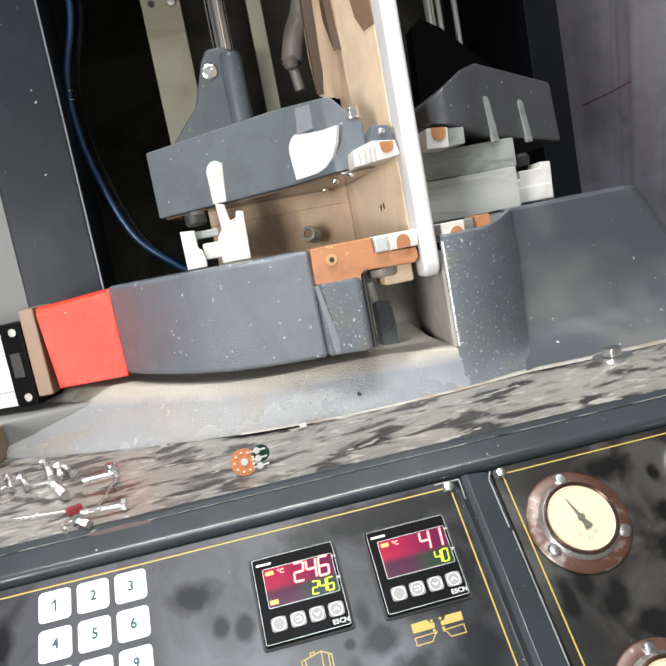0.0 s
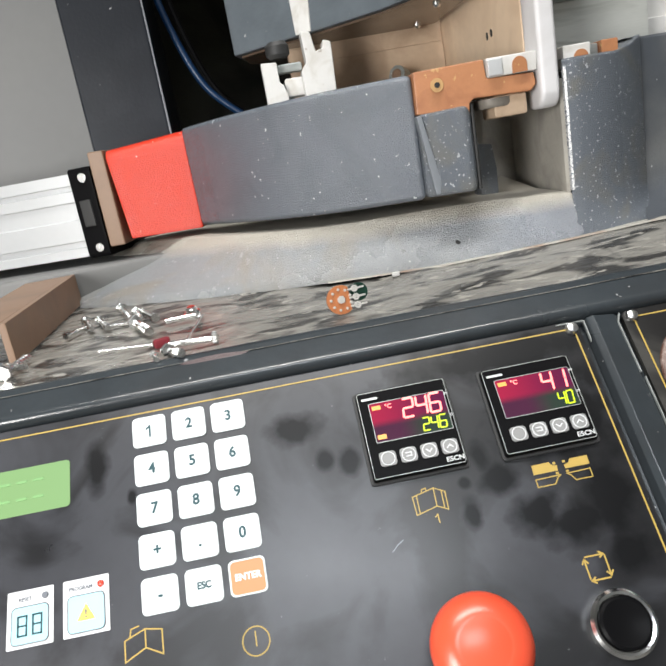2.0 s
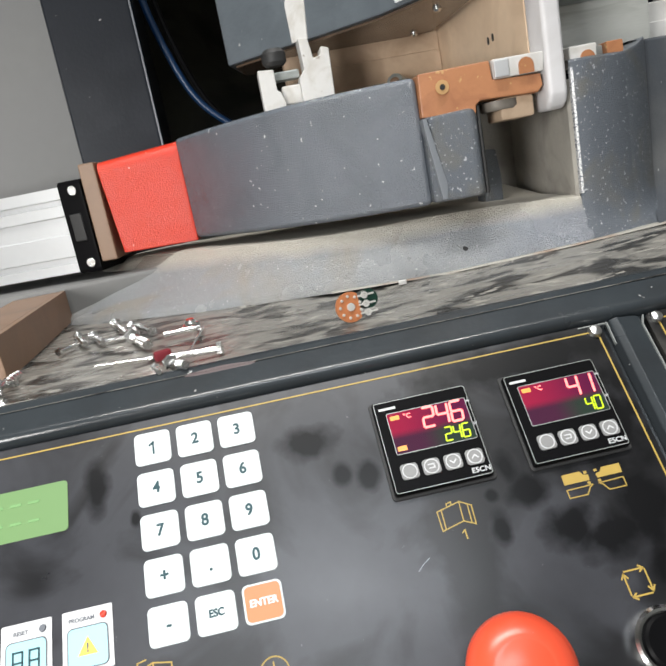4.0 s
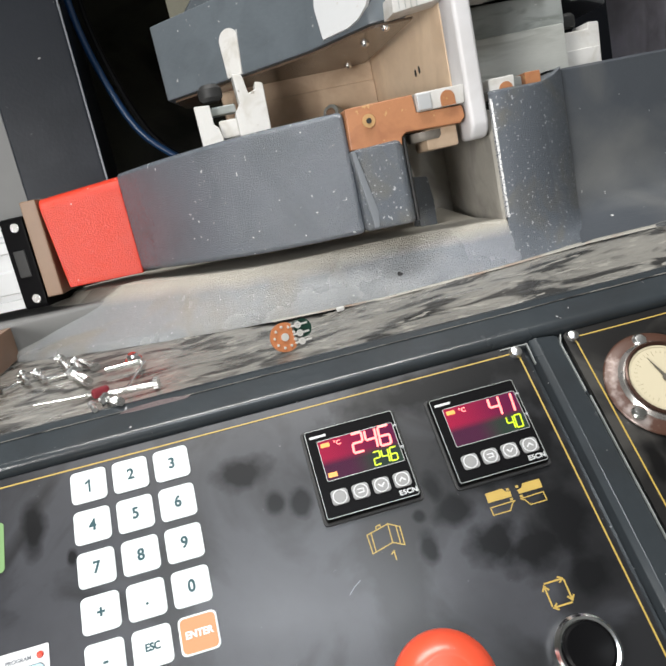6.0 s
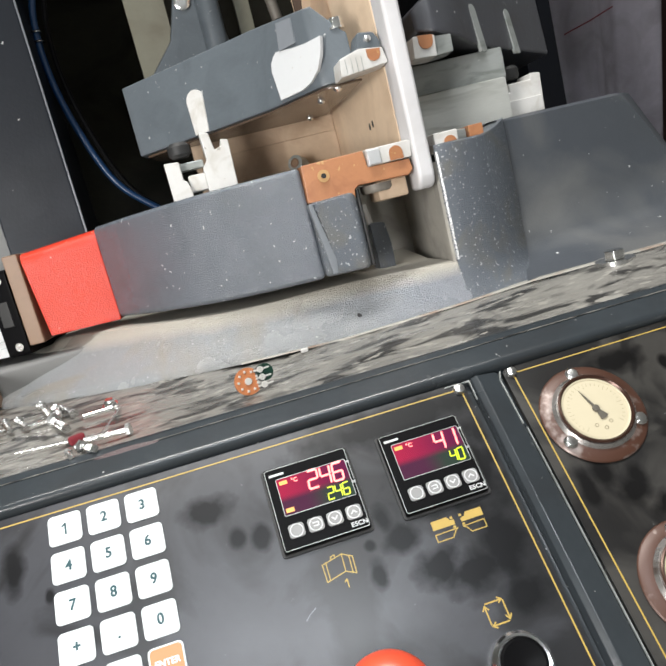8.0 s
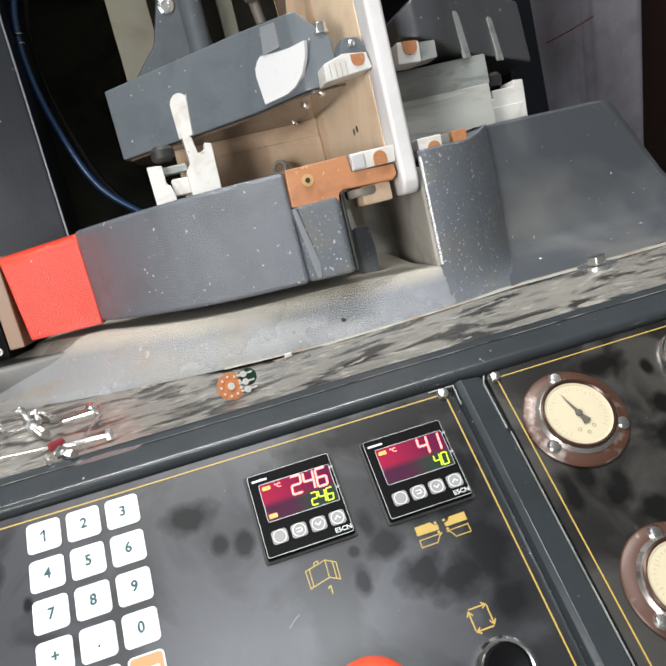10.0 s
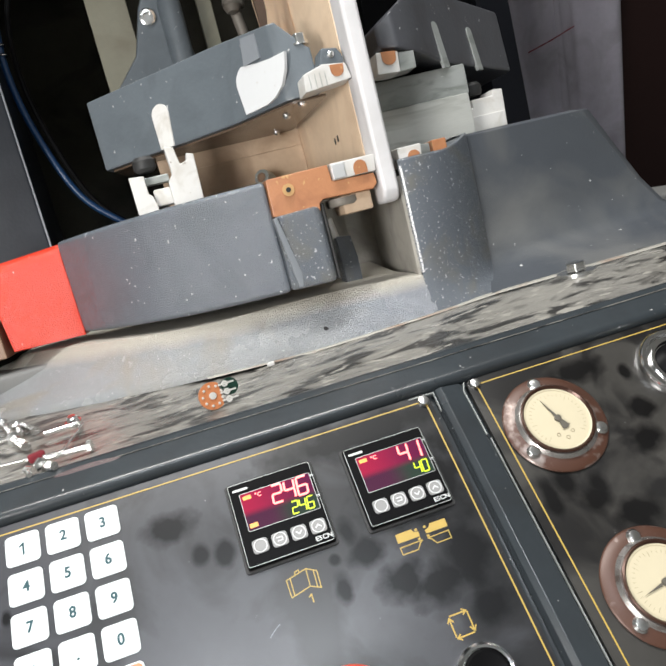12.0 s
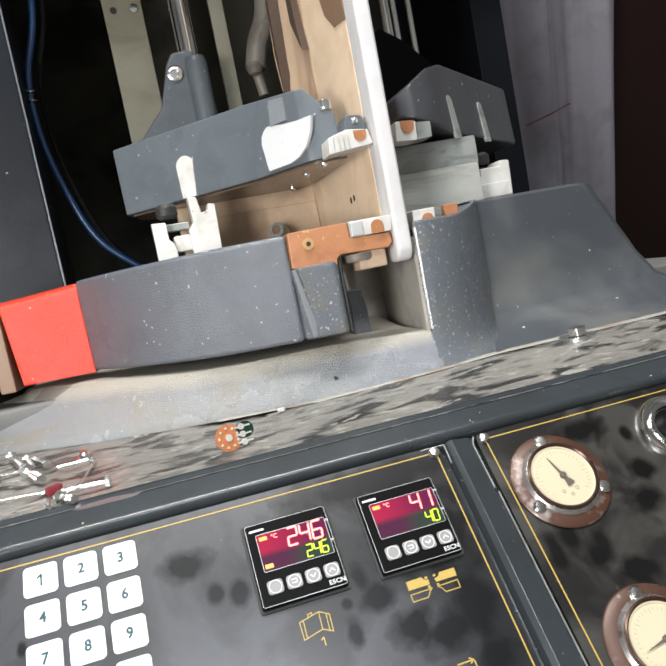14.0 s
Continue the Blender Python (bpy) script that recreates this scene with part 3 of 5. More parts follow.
def slotted_insert(label, x0, x1, z0, z1, y0, y1, at):
    t = thing("insert_block", label, "insert block", at, group="white inserts with an orange pin")
    w = x1 - x0
    c = (x0 + x1) / 2 + w * 0.15
    part("insert_body", slab([(x0, z0), (x1, z0), (x1 + 0.001, z1), (x0, z1)], y0, y1, 0.0012, axis="y"), WHITE, t)
    r = 0.0052
    arch = [(c - r, z0 + 0.0005)] + [(c + r * math.cos(radians(180 - 18 * i)), z0 + 0.0055 + r * math.sin(radians(180 - 18 * i))) for i in range(11)] + [(c + r, z0 + 0.0005)]
    part("pin", slab(arch, y0 - 0.0008, y0 + 0.003, axis="y"), COPPER, t, "orange-brown pin end")
    return t


slotted_insert("white insert block with an orange pin on the clamp arm", 0.1355, 0.170, 0.1528, 0.1655, 0.139, 0.17, HERE)
slotted_insert("white insert block with an orange pin beside the partition", 0.192, 0.211, 0.151, 0.1655, 0.146, 0.18, HERE)
t = thing("sensor_tip", "small clear square tip on the clamp arm's insert", "insert block")
part("tip", box(0.1358, 0.146, 0.1375, 0.142, 0.1535, 0.1645, 0.001), ALU, t)
t = thing("copper_block", "orange-brown insulating block beside a bolt", "insert block")
part("block", box(0.228, 0.2405, 0.163, 0.19, 0.1535, 0.1665, 0.001), COPPER, t)
part("dark_side", box(0.2115, 0.2278, 0.168, 0.19, 0.152, 0.1655, 0.001), STEELGREY, t)


def red_cover():
    t = thing("red_cover", "glossy red cover block on the end of the clamp arm", "cover")
    m = Matrix.Translation((-0.090, 0.2985, 0.078)) @ Matrix.Rotation(radians(-5), 4, "Z")
    t.matrix_world = HERE @ m
    arc = [(0.0095 - 0.0115 * math.sin(radians(9 * i)), 0.0750 + 0.0115 * math.cos(radians(9 * i))) for i in range(11)]
    bm = slab([(0.045, 0.0), (0.045, 0.0865)] + arc + [(-0.002, 0.0)], -0.071, 0.0, 0.0012, 2, axis="x")
    for v in bm.verts:                   # the top edge falls towards the plate, the outer end leans
        k = -v.co.x / 0.071
        v.co.x += k * (0.0045 - 0.0065 * v.co.z / 0.087)
        v.co.z -= k * 0.0065 * v.co.z / 0.087 + (1 - k) * 0.001
    part("cover", bm, RED, t, smooth=60)
    part("adapter_plate", box(-0.088, -0.0738, -0.0015, 0.05, -0.004, 0.081, 0.0015), BROWNPLATE, t, "brown adapter plate")
    return t


red_cover()


def air_cylinder():
    t = thing("air_cylinder", "silver profiled aluminium air cylinder with a black end cap", "air cylinder", HERE @ Matrix.Translation((-0.180, 0.312, 0.106)) @ Matrix.Rotation(radians(-14), 4, "Z"))
    cap = slab(rounded(0.080, 0.082, 0.004), -0.022, 0.0, 0.001)
    cap.transform(Matrix.Rotation(radians(90), 4, "Z") @ Matrix.Rotation(radians(90), 4, "X"))
    ob = part("end_cap", cap, BLACK, t, "black end cap", m=Matrix.Translation((0, 0.038, 0.001)))
    part("port", box(-0.017, -0.006, -0.0415, -0.038, -0.012, 0.012, 0.001), RUBBER, ob, m=Matrix.Translation((0, 0, 0)))
    for z in (-0.032, 0.032):
        part("cap_screw", turned([(0.004, 0), (0.004, 0.002), (0.0, 0.002)], 14), ZINC, ob, m=Matrix.Translation((-0.008, -0.040, z)) @ Matrix.Rotation(radians(90), 4, "X"))
    prof = [(0.0, -0.038), (0.0, -0.030), (0.003, -0.029), (0.003, -0.024), (0.0, -0.023), (0.0, -0.004), (0.0018, -0.003), (0.0018, 0.012), (0.0, 0.013), (0.0, 0.022),
            (0.003, 0.023), (0.003, 0.027), (0.0, 0.028), (0.0, 0.038), (0.076, 0.038), (0.076, -0.038)]
    part("barrel", slab(prof, -0.35, -0.022, axis="x"), ALU, t, "fluted aluminium barrel")
    return t


air_cylinder()


def partition():
    t = thing("partition_plate", "upright partition with a white front edge and tan sides", "partition")
    bm = slab([(0.345, 0.150), (0.345, 0.262), (0.300, 0.275), (0.300, 0.61), (0.161, 0.61), (0.161, 0.150)], 0.1612, 0.1745, 0.001, axis="x")
    for v in bm.verts:                   # it stands slightly askew
        v.co.x += 0.0090 * (0.345 - v.co.y) / 0.184
    part("tan_board", bm, TAN, t, "tan leather-covered side")
    bm = slab([(0.135, 0.138), (0.137, 0.131), (0.142, 0.127), (0.162, 0.127), (0.162, 0.61), (0.135, 0.61)], 0.1705, 0.1838, 0.0035, 3, axis="x")
    part("edge_strip", bm, BAR, t, "white rounded edge strip")
    part("lower_lip", box(0.140, 0.1640, 0.146, 0.175, 0.126, 0.141, 0.002), TANDARK, t)
    for x in (0.0, 0.009):
        part("nail_hole", slab(disc(0.0016, 10), -0.0004, 0.0004), RUBBER, t, m=Matrix.Translation((0.1668 + 0.049 * x, 0.225 - x, 0.1885 + x * 0.1)) @ Matrix.Rotation(radians(90), 4, "Y") @ Matrix.Scale(1.8, 4, (1, 0, 0)))
    return t


partition()


def inner_boards():
    t = thing("rear_pad", "tan worn pad board behind the clamp opening", "pad")
    part("board", box(0.016, 0.1610, 0.335, 0.352, 0.2040, 0.262, 0.0006), TANDARK, t)
    part("lower_board", box(0.016, 0.1610, 0.3335, 0.352, 0.15, 0.2039, 0.0006), TANDARK, t)
    t = thing("round_nut", "dull metal round nut on the pad", "nut")
    nut = part("nut", slab(disc(0.0085, 8), -0.008, 0.007, 0.0012), STEELGREY, t, m=Matrix.Translation((0.112, 0.312, 0.1775)) @ Matrix.Rotation(radians(72), 4, "X") @ Matrix.Rotation(radians(-35), 4, "Y"))
    part("bore", turned([(0, 0.0072), (0.0030, 0.0072), (0.0036, 0.0080), (0.0048, 0.0072)], 16), BROWNPLATE, nut)


inner_boards()


def white_clamp():
    t = thing("white_clamp", "white plastic clamp bracket standing on the clamp arm", "bracket")
    y = 0.262
    part("post", slab([(-0.012, 0.166), (0.006, 0.166), (0.006, 0.173), (0.004, 0.182), (0.001, 0.184), (0.001, 0.200), (-0.012, 0.201)], y - 0.006, y + 0.016, 0.001, axis="y"), WHITE, t)
    part("jaw", slab([(0.020, 0.166), (0.046, 0.166), (0.0475, 0.209), (0.041, 0.211), (0.040, 0.205), (0.034, 0.203), (0.032, 0.218), (0.024, 0.220), (0.025, 0.196), (0.020, 0.190)], y - 0.008, y + 0.014, 0.0012, axis="y"), WHITE, t)
    part("link", box(0.005, 0.021, y, y + 0.012, 0.172, 0.187, 0.002), WHITE, t)
    part("crossbar", box(0.000, 0.022, y + 0.004, y + 0.016, 0.192, 0.199, 0.0015), STEELGREY, t)
    part("knob", turned([(0, 0), (0.0070, 0), (0.0100, 0.003), (0.0100, 0.010), (0.0070, 0.0135), (0, 0.0135)], 18), RUBBER, t, "dark round knob", m=Matrix.Translation((0.0040, y + 0.010, 0.2040)))
    return t


white_clamp()


def upper_head():
    t = thing("upper_head", "smooth dark grey painted upper clamping head", "clamping head")
    front = [(-0.033, 0.338), (0.028, 0.283), (0.062, 0.252), (0.086, 0.229), (0.122, 0.174), (0.128, 0.171)]
    bm = slab(front + [(0.150, 0.165), (0.154, 0.33), (0.02, 0.41), (-0.02, 0.40)], 0.221, 0.288, 0.002)
    for v in bm.verts:                   # crest over the label, falling to the nose
        if v.co.z > 0.25:
            if v.co.x > 0.14:
                v.co.z -= 0.031
            elif v.co.x > 0.11:
                v.co.z -= 0.0068
        v.co.y += 0.10 * (v.co.z - 0.221)
    part("head_body", bm, BLOCKPAINT, t)
    part("underplate", slab([(-0.026, 0.341), (0.030, 0.290), (0.064, 0.259), (0.088, 0.236), (0.124, 0.180), (0.130, 0.176), (0.1545, 0.172), (0.1545, 0.328), (0.02, 0.402), (-0.018, 0.394)], 0.2190, 0.2208), UNDERSIDE, t, "dark brown shiny underplate")
    for x, y in [(0.131, 0.228), (0.136, 0.181), (0.136, 0.322)]:
        part("under_screw", turned([(0, -0.003), (0.0022, -0.0026), (0.0034, -0.001), (0.0034, 0.0005)], 14), ZINC, t, "bright screw under the head", m=Matrix.Translation((x, y, 0.2188)))
    part("nose", slab([(0.148, 0.235), (0.1675, 0.235), (0.1690, 0.2400), (0.1650, 0.2480), (0.1525, 0.2495)], 0.150, 0.172, 0.002, axis="y"), BLOCKPAINT, t)
    part("nose_screw", turned([(0.0028, 0), (0.0026, 0.0014), (0.001, 0.002), (0, 0.002)], 14), ZINC, t, "bright round screw", m=Matrix.Translation((0.1590, 0.1502, 0.2435)) @ Matrix.Rotation(radians(90), 4, "X"))
    # slot-shaped strip and pale wear mark on the front
    ang = math.atan2(0.055, -0.061)
    part("guide_slot", slab([(-0.0030, -0.0205), (0.0128, -0.0205), (0.0143, 0.0095)] + [(0.0043 + 0.0100 * math.cos(radians(a)), 0.0095 + 0.0090 * math.sin(radians(a))) for a in range(20, 180, 20)] + [(-0.0057, 0.0095)], -0.0008, 0.003, axis="y"), WHITE, t, "white slot-shaped guide", m=Matrix.Translation((0.0265, 0.2862, 0.2425)) @ Matrix.Rotation(radians(-42), 4, "Z") @ Matrix.Rotation(radians(-5), 4, "X"))
    part("wear_strip", slab([(-0.010, 0.0), (0.010, 0.0), (0.009, 0.0195), (-0.009, 0.0215)], -0.0006, 0.002, axis="y"), COLUMNLITE, t, "rubbed strip", m=Matrix.Translation((0.1080, 0.1975, 0.2600)) @ Matrix.Rotation(radians(-56.8), 4, "Z") @ Matrix.Rotation(radians(-6), 4, "X"))
    return t


upper_head()
t = thing("blank_sticker", "blank white sticker with a curved edge on the clamping head", "sticker",
          HERE @ Matrix.Translation((0.1060, 0.1995, 0.242)) @ Matrix.Rotation(radians(-56.8), 4, "Z") @ Matrix.Rotation(radians(-5.5), 4, "X"))
part("sticker", slab([(-0.0168, 0.0164), (-0.0125, 0.0190), (-0.0050, 0.0182), (0.006, 0.0160), (0.0228, 0.0143), (0.0402, 0.0142), (0.0392, 0.0080), (0.0375, 0.0015), (0.0317, -0.0085), (0.0223, -0.0150), (0.0113, -0.0178), (-0.0160, -0.0182), (-0.0193, -0.0033), (-0.0214, 0.0060), (-0.0205, 0.0120)], -0.0008, 0.002, axis="y"), PAPER, t)
t = thing("head_insert", "white slotted insert with an orange pin under the head", "insert block")
part("insert_body", slab([(0.1325, 0.2195), (0.1700, 0.2235), (0.1675, 0.2352), (0.1496, 0.2372), (0.1337, 0.2325)], 0.146, 0.170, 0.0010, axis="y"), WHITE, t)
for x in (0.1375, 0.1420, 0.1460, 0.1500):
    part("groove", box(x, x + 0.0004, 0.1458, 0.1475, 0.2215, 0.2318), STEELGREY, t)
part("pin", slab([(0.1548, 0.2355), (0.1653, 0.2348)] + [(0.1600 + 0.0050 * math.cos(radians(a)), 0.2312 + 0.0048 * math.sin(radians(a))) for a in range(0, -181, -20)], 0.1453, 0.150, axis="y"), COPPER, t, "orange pin end")


def hex_bolt(label, x, y, z, r=0.0062):
    t = thing("hex_bolt", label, "bolt", HERE @ Matrix.Translation((x, y, z)), group="bright bolts on the heads")
    part("washer", turned([(0, 0), (r * 1.15, 0), (r * 1.15, 0.0015), (0, 0.0015)], 24), ZINC, t)
    part("bolt_head", slab(disc(r, 6), 0.0015, 0.0085, 0.0008), ZINC, t)


hex_bolt("bright hexagon bolt on the upper head", 0.1445, 0.176, 0.2600)


def piston_rod():
    t = thing("piston_rod", "bright chrome piston rod with a grey clevis bracket", "piston rod")
    part("clevis", slab([(-0.008, 0.290), (0.085, 0.290), (0.086, 0.325), (0.078, 0.385), (0.066, 0.394), (0.048, 0.392), (0.041, 0.380), (0.026, 0.335), (-0.006, 0.300)], 0.396, 0.440, 0.003, 2, axis="y"), BLOCKPAINT, t, "grey triangular clevis bracket")
    part("rod", tube([(0.069, 0.418, 0.392), (0.069, 0.418, 0.62)], 0.0110, 24), CHROME, t, "chrome rod")
    part("rod_socket", turned([(0.0, 0.0), (0.0120, 0.0), (0.0125, 0.004), (0.0125, 0.088), (0.0105, 0.094), (0.0, 0.094)], 24), BLOCKPAINT, t, "round grey socket of the rod", m=Matrix.Translation((0.0725, 0.399, 0.291)))
    p = part("clevis_pin", turned([(0, 0), (0.0085, 0), (0.0085, 0.003), (0.0065, 0.004), (0.004, 0.004), (0.0035, 0.002), (0, 0.002)], 20), ZINC, t, "round steel pin head", m=Matrix.Translation((0.048, 0.3957, 0.369)) @ Matrix.Rotation(radians(90), 4, "X"))
    return t


piston_rod()
t = thing("cream_strip", "cream painted upright metal strip with a bolt hole", "metal strip")
part("strip", box(-0.012, 0.034, 0.50, 0.506, 0.285, 0.62, 0.001), CREAM, t)
part("hole", slab(disc(0.004, 14), -0.0004, 0.0004), RUBBER, t, m=Matrix.Translation((0.0, 0.4996, 0.482)) @ Matrix.Rotation(radians(90), 4, "X"))
part("rivet", turned([(0.0065, 0), (0.005, 0.003), (0, 0.004)], 16), ZINC, t, m=Matrix.Translation((0.024, 0.4997, 0.482)) @ Matrix.Rotation(radians(90), 4, "X"))
t = thing("pale_guide_strip", "pale narrow upright guide strip behind the head", "metal strip")
part("strip", box(0.107, 0.124, 0.45, 0.456, 0.27, 0.62, 0.001), CREAM, t)


def flexible_pipe():
    t = thing("jointed_link", "worn grey jointed link hanging behind the partition", "linkage")
    part("sleeve", tube(spline([(0.172, 0.42, 0.60), (0.168, 0.42, 0.45), (0.150, 0.42, 0.40), (0.142, 0.42, 0.372)], 6), 0.012, 14), LINKGREY, t)
    part("tip", tube([(0.142, 0.42, 0.372), (0.146, 0.42, 0.34)], 0.006, 12), LINKGREY, t)
    part("ball", turned([(0, -0.009), (0.007, -0.006), (0.010, 0), (0.007, 0.006), (0, 0.009)], 16), LINKGREY, t, m=Matrix.Translation((0.140, 0.414, 0.370)))


flexible_pipe()


def hide_flap():
    t = thing("leather_flap", "torn tan leather flap beside the partition", "leather")
    rows = [[(0.1645 - 0.014 * (i / 14) ** 2 - 0.006 * abs(math.sin(0.7 * i + 0.5 * j)) * i / 14, 0.262 + 0.058 * i / 14 + 0.004 * math.sin(0.8 * j), 0.290 + 0.028 * j + (0.02 * i / 14 if j == 0 else 0)) for i in range(15)] for j in range(13)]
    bm = loft(rows)
    bmesh.ops.solidify(bm, geom=bm.faces[:], thickness=0.0025)
    part("flap", bm, TAN, t, smooth=60)
    bm = slab([(0.214, 0.372), (0.204, 0.345), (0.186, 0.3285), (0.160, 0.325), (0.160, 0.385), (0.21, 0.39)], 0.1604, 0.1614, axis="x")
    for v in bm.verts:
        v.co.x += 0.0090 * (0.345 - v.co.y) / 0.184
    part("tear", bm, BROWNPLATE, t, "dark brown tear")
    part("slit", slab([(0.2880, 0.405), (0.2860, 0.3700), (0.2608, 0.3358), (0.2660, 0.3561), (0.2690, 0.382), (0.2700, 0.405)], 0.1575, 0.1640, axis="x"), DARKSLIT, t, "dark slit")
    part("slit", slab([(0.3150, 0.405), (0.3180, 0.3500), (0.3110, 0.3100), (0.3080, 0.3300), (0.3060, 0.405)], 0.1440, 0.1580, axis="x"), DARKSLIT, t, "dark slit")


hide_flap()

# ---- the second station, beyond the partition ----
t = thing("upper_head", "dark grey upper clamping head beyond the partition", "clamping head")
bm = slab([(0.208, 0.178), (0.222, 0.172), (0.246, 0.182), (0.275, 0.215), (0.385, 0.300), (0.385, 0.40), (0.21, 0.40)], 0.232, 0.298, 0.003)
for v in bm.verts:
    if v.co.z > 0.26:
        v.co.z -= max(0.0, 0.262 - v.co.x) * 0.62 + max(0.0, v.co.x - 0.28) * 0.12
    else:
        v.co.z += max(0.0, 0.262 - v.co.x) * 0.27 - max(0.0, v.co.x - 0.28) * 0.08
    v.co.y += 0.12 * (v.co.z - 0.232)
part("head_body", bm, SHADEDPAINT, t)
for x, y, z in ((0.2770, 0.2175, 0.247), (0.3280, 0.2572, 0.245)):
    part("guide_slot", slab([(-0.005, -0.02), (0.005, -0.02), (0.005, 0.016)] + [(0.005 * math.cos(radians(a)), 0.016 + 0.005 * math.sin(radians(a))) for a in range(20, 180, 20)] + [(-0.005, 0.016)], -0.0008, 0.002, axis="y"), STEELGREY, t, "bare metal guide slot", m=Matrix.Translation((x, y, z)) @ Matrix.Rotation(radians(37.7), 4, "Z") @ Matrix.Rotation(radians(-7), 4, "X"))
hex_bolt("bright hexagon bolt on the far head", 0.2265, 0.190, 0.2625)
t = thing("head_insert", "white insert block with an orange pin on the far head", "insert block")
part("insert_body", slab([(0.2012, 0.2263), (0.2205, 0.2253), (0.2215, 0.2416), (0.2030, 0.2432)], 0.176, 0.20, 0.001, axis="y"), WHITE, t)
part("insert_side", slab([(0.2210, 0.2258), (0.2359, 0.2268), (0.2363, 0.2404), (0.2218, 0.2412)], 0.179, 0.20, 0.001, axis="y"), STEELGREY, t)
part("pin", slab([(0.2070, 0.2430), (0.2070, 0.2380)] + [(0.2130 + 0.0060 * math.cos(radians(a)), 0.2378 + 0.0058 * math.sin(radians(a))) for a in range(200, 341, 20)] + [(0.2190, 0.2380), (0.2190, 0.2420)], 0.1752, 0.18, axis="y"), COPPER, t, "orange pin end")
t = thing("pad_block", "machined grey metal pad block beyond the partition", "block")
part("upper_step", box(0.190, 0.298, 0.222, 0.30, 0.203, 0.229, 0.0015), STEELGREY, t)
part("lower_step", box(0.190, 0.293, 0.214, 0.30, 0.166, 0.2028, 0.0015), STEELPALE, t, "paler brushed lower step")
t = thing("white_clamp", "pale stepped clamp bracket on the shoulder", "bracket")
part("jaw", slab([(0.3015, 0.168), (0.340, 0.168), (0.341, 0.203), (0.331, 0.204), (0.330, 0.1985), (0.3085, 0.1985), (0.3085, 0.191), (0.3015, 0.191)], 0.243, 0.27, 0.0012, axis="y"), WHITE, t)
part("jaw_step", box(0.302, 0.338, 0.240, 0.2428, 0.169, 0.183, 0.001), WHITE, t)
part("knob", turned([(0, 0), (0.008, 0), (0.009, 0.003), (0.009, 0.009), (0.006, 0.012), (0, 0.012)], 18), RUBBER, t, "black knob", m=Matrix.Translation((0.318, 0.258, 0.2035)))
t = thing("piston_rods", "bright rods and dark bracket of the far station", "piston rod")
for x in (0.311, 0.3225, 0.342):
    part("rod", tube([(x, 0.42, 0.33), (x, 0.42, 0.62)], 0.0035 if x > 0.312 else 0.006, 14), CHROME, t)
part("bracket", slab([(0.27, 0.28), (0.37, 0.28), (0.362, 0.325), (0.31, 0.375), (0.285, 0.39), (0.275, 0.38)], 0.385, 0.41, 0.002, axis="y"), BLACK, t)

# a plug standing in the slot
t = thing("slot_plug", "grey cast plug with a white pin standing in the slot", "plug", HERE @ Matrix.Translation((0.1500, 0.217, 0.0665)))
part("plug_body", slab([(-0.0065, 0.0), (0.0080, 0.0), (0.0085, 0.022), (0.0062, 0.0410), (-0.0070, 0.0430), (-0.0068, 0.030)], -0.008, 0.012, 0.0012, axis="y"), SPECK, t)
part("plug_pin", tube([(-0.0060, -0.004, 0.0420), (-0.0085, -0.004, 0.0590)], 0.0030, 12), WHITE, t, "white pin")

# ---- column, light blocker, backdrop of the machine ----
t = thing("machine_column", "dark grey painted upright machine column", "column")
part("column", box(-0.194, -0.112, 0.40, 0.50, -1.05, 0.95, 0.004), COLUMN, t)
part("worn_edge", box(-0.1136, -0.1117, 0.4002, 0.4030, -0.20, 0.94, 0.0004), COLUMNLITE, t, "rubbed corner")
t = thing("side_cover", "light grey sheet metal side cover", "cover")
part("sheet", box(-0.75, -0.2005, 0.47, 0.474, -1.05, 0.95, 0.001), GREYWALL, t)
part("folded_edge", box(-0.2004, -0.1962, 0.466, 0.50, -1.05, 0.95, 0.0012), GREYWALL, t, "folded edge of the sheet")
t = thing("machine_housing", "dark machine housing behind the stations, light blocker above", "machine housing")
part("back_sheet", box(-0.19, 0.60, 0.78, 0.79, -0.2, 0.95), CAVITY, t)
# unseen box, placed to keep overhead light off the column and interior
part("light_blocker", box(-0.21, 0.60, 0.22, 0.79, 0.62, 0.96, 0.004), NAVY, t)
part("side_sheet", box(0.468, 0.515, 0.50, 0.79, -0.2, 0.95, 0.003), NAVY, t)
t = thing("air_hose", "dark blue plastic air hose behind the column", "hose")
part("hose", tube(spline([(-0.086, 0.45, 0.62), (-0.085, 0.45, 0.482), (-0.106, 0.45, 0.402), (-0.108, 0.45, 0.341), (-0.096, 0.45, 0.277), (-0.073, 0.45, 0.215), (-0.036, 0.45, 0.176), (0.01, 0.45, 0.14)], 8), 0.0037, 12), BLUE, t)
cable = thing("black_cable", "thin black cable running beside the blue hose", "cable")
part("cable", tube(spline([(-0.076, 0.452, 0.62), (-0.074, 0.452, 0.482), (-0.094, 0.452, 0.402), (-0.097, 0.452, 0.341), (-0.085, 0.452, 0.275), (-0.062, 0.452, 0.210), (-0.026, 0.452, 0.170), (0.02, 0.452, 0.135)], 8), 0.0028, 10), BLACK, cable)
for z in (0.375, 0.385):
    part("clip", turned([(0.0055, -0.001), (0.006, 0), (0.0055, 0.001)], 16), ZINC, t, m=Matrix.Translation((-0.108, 0.45, z)))

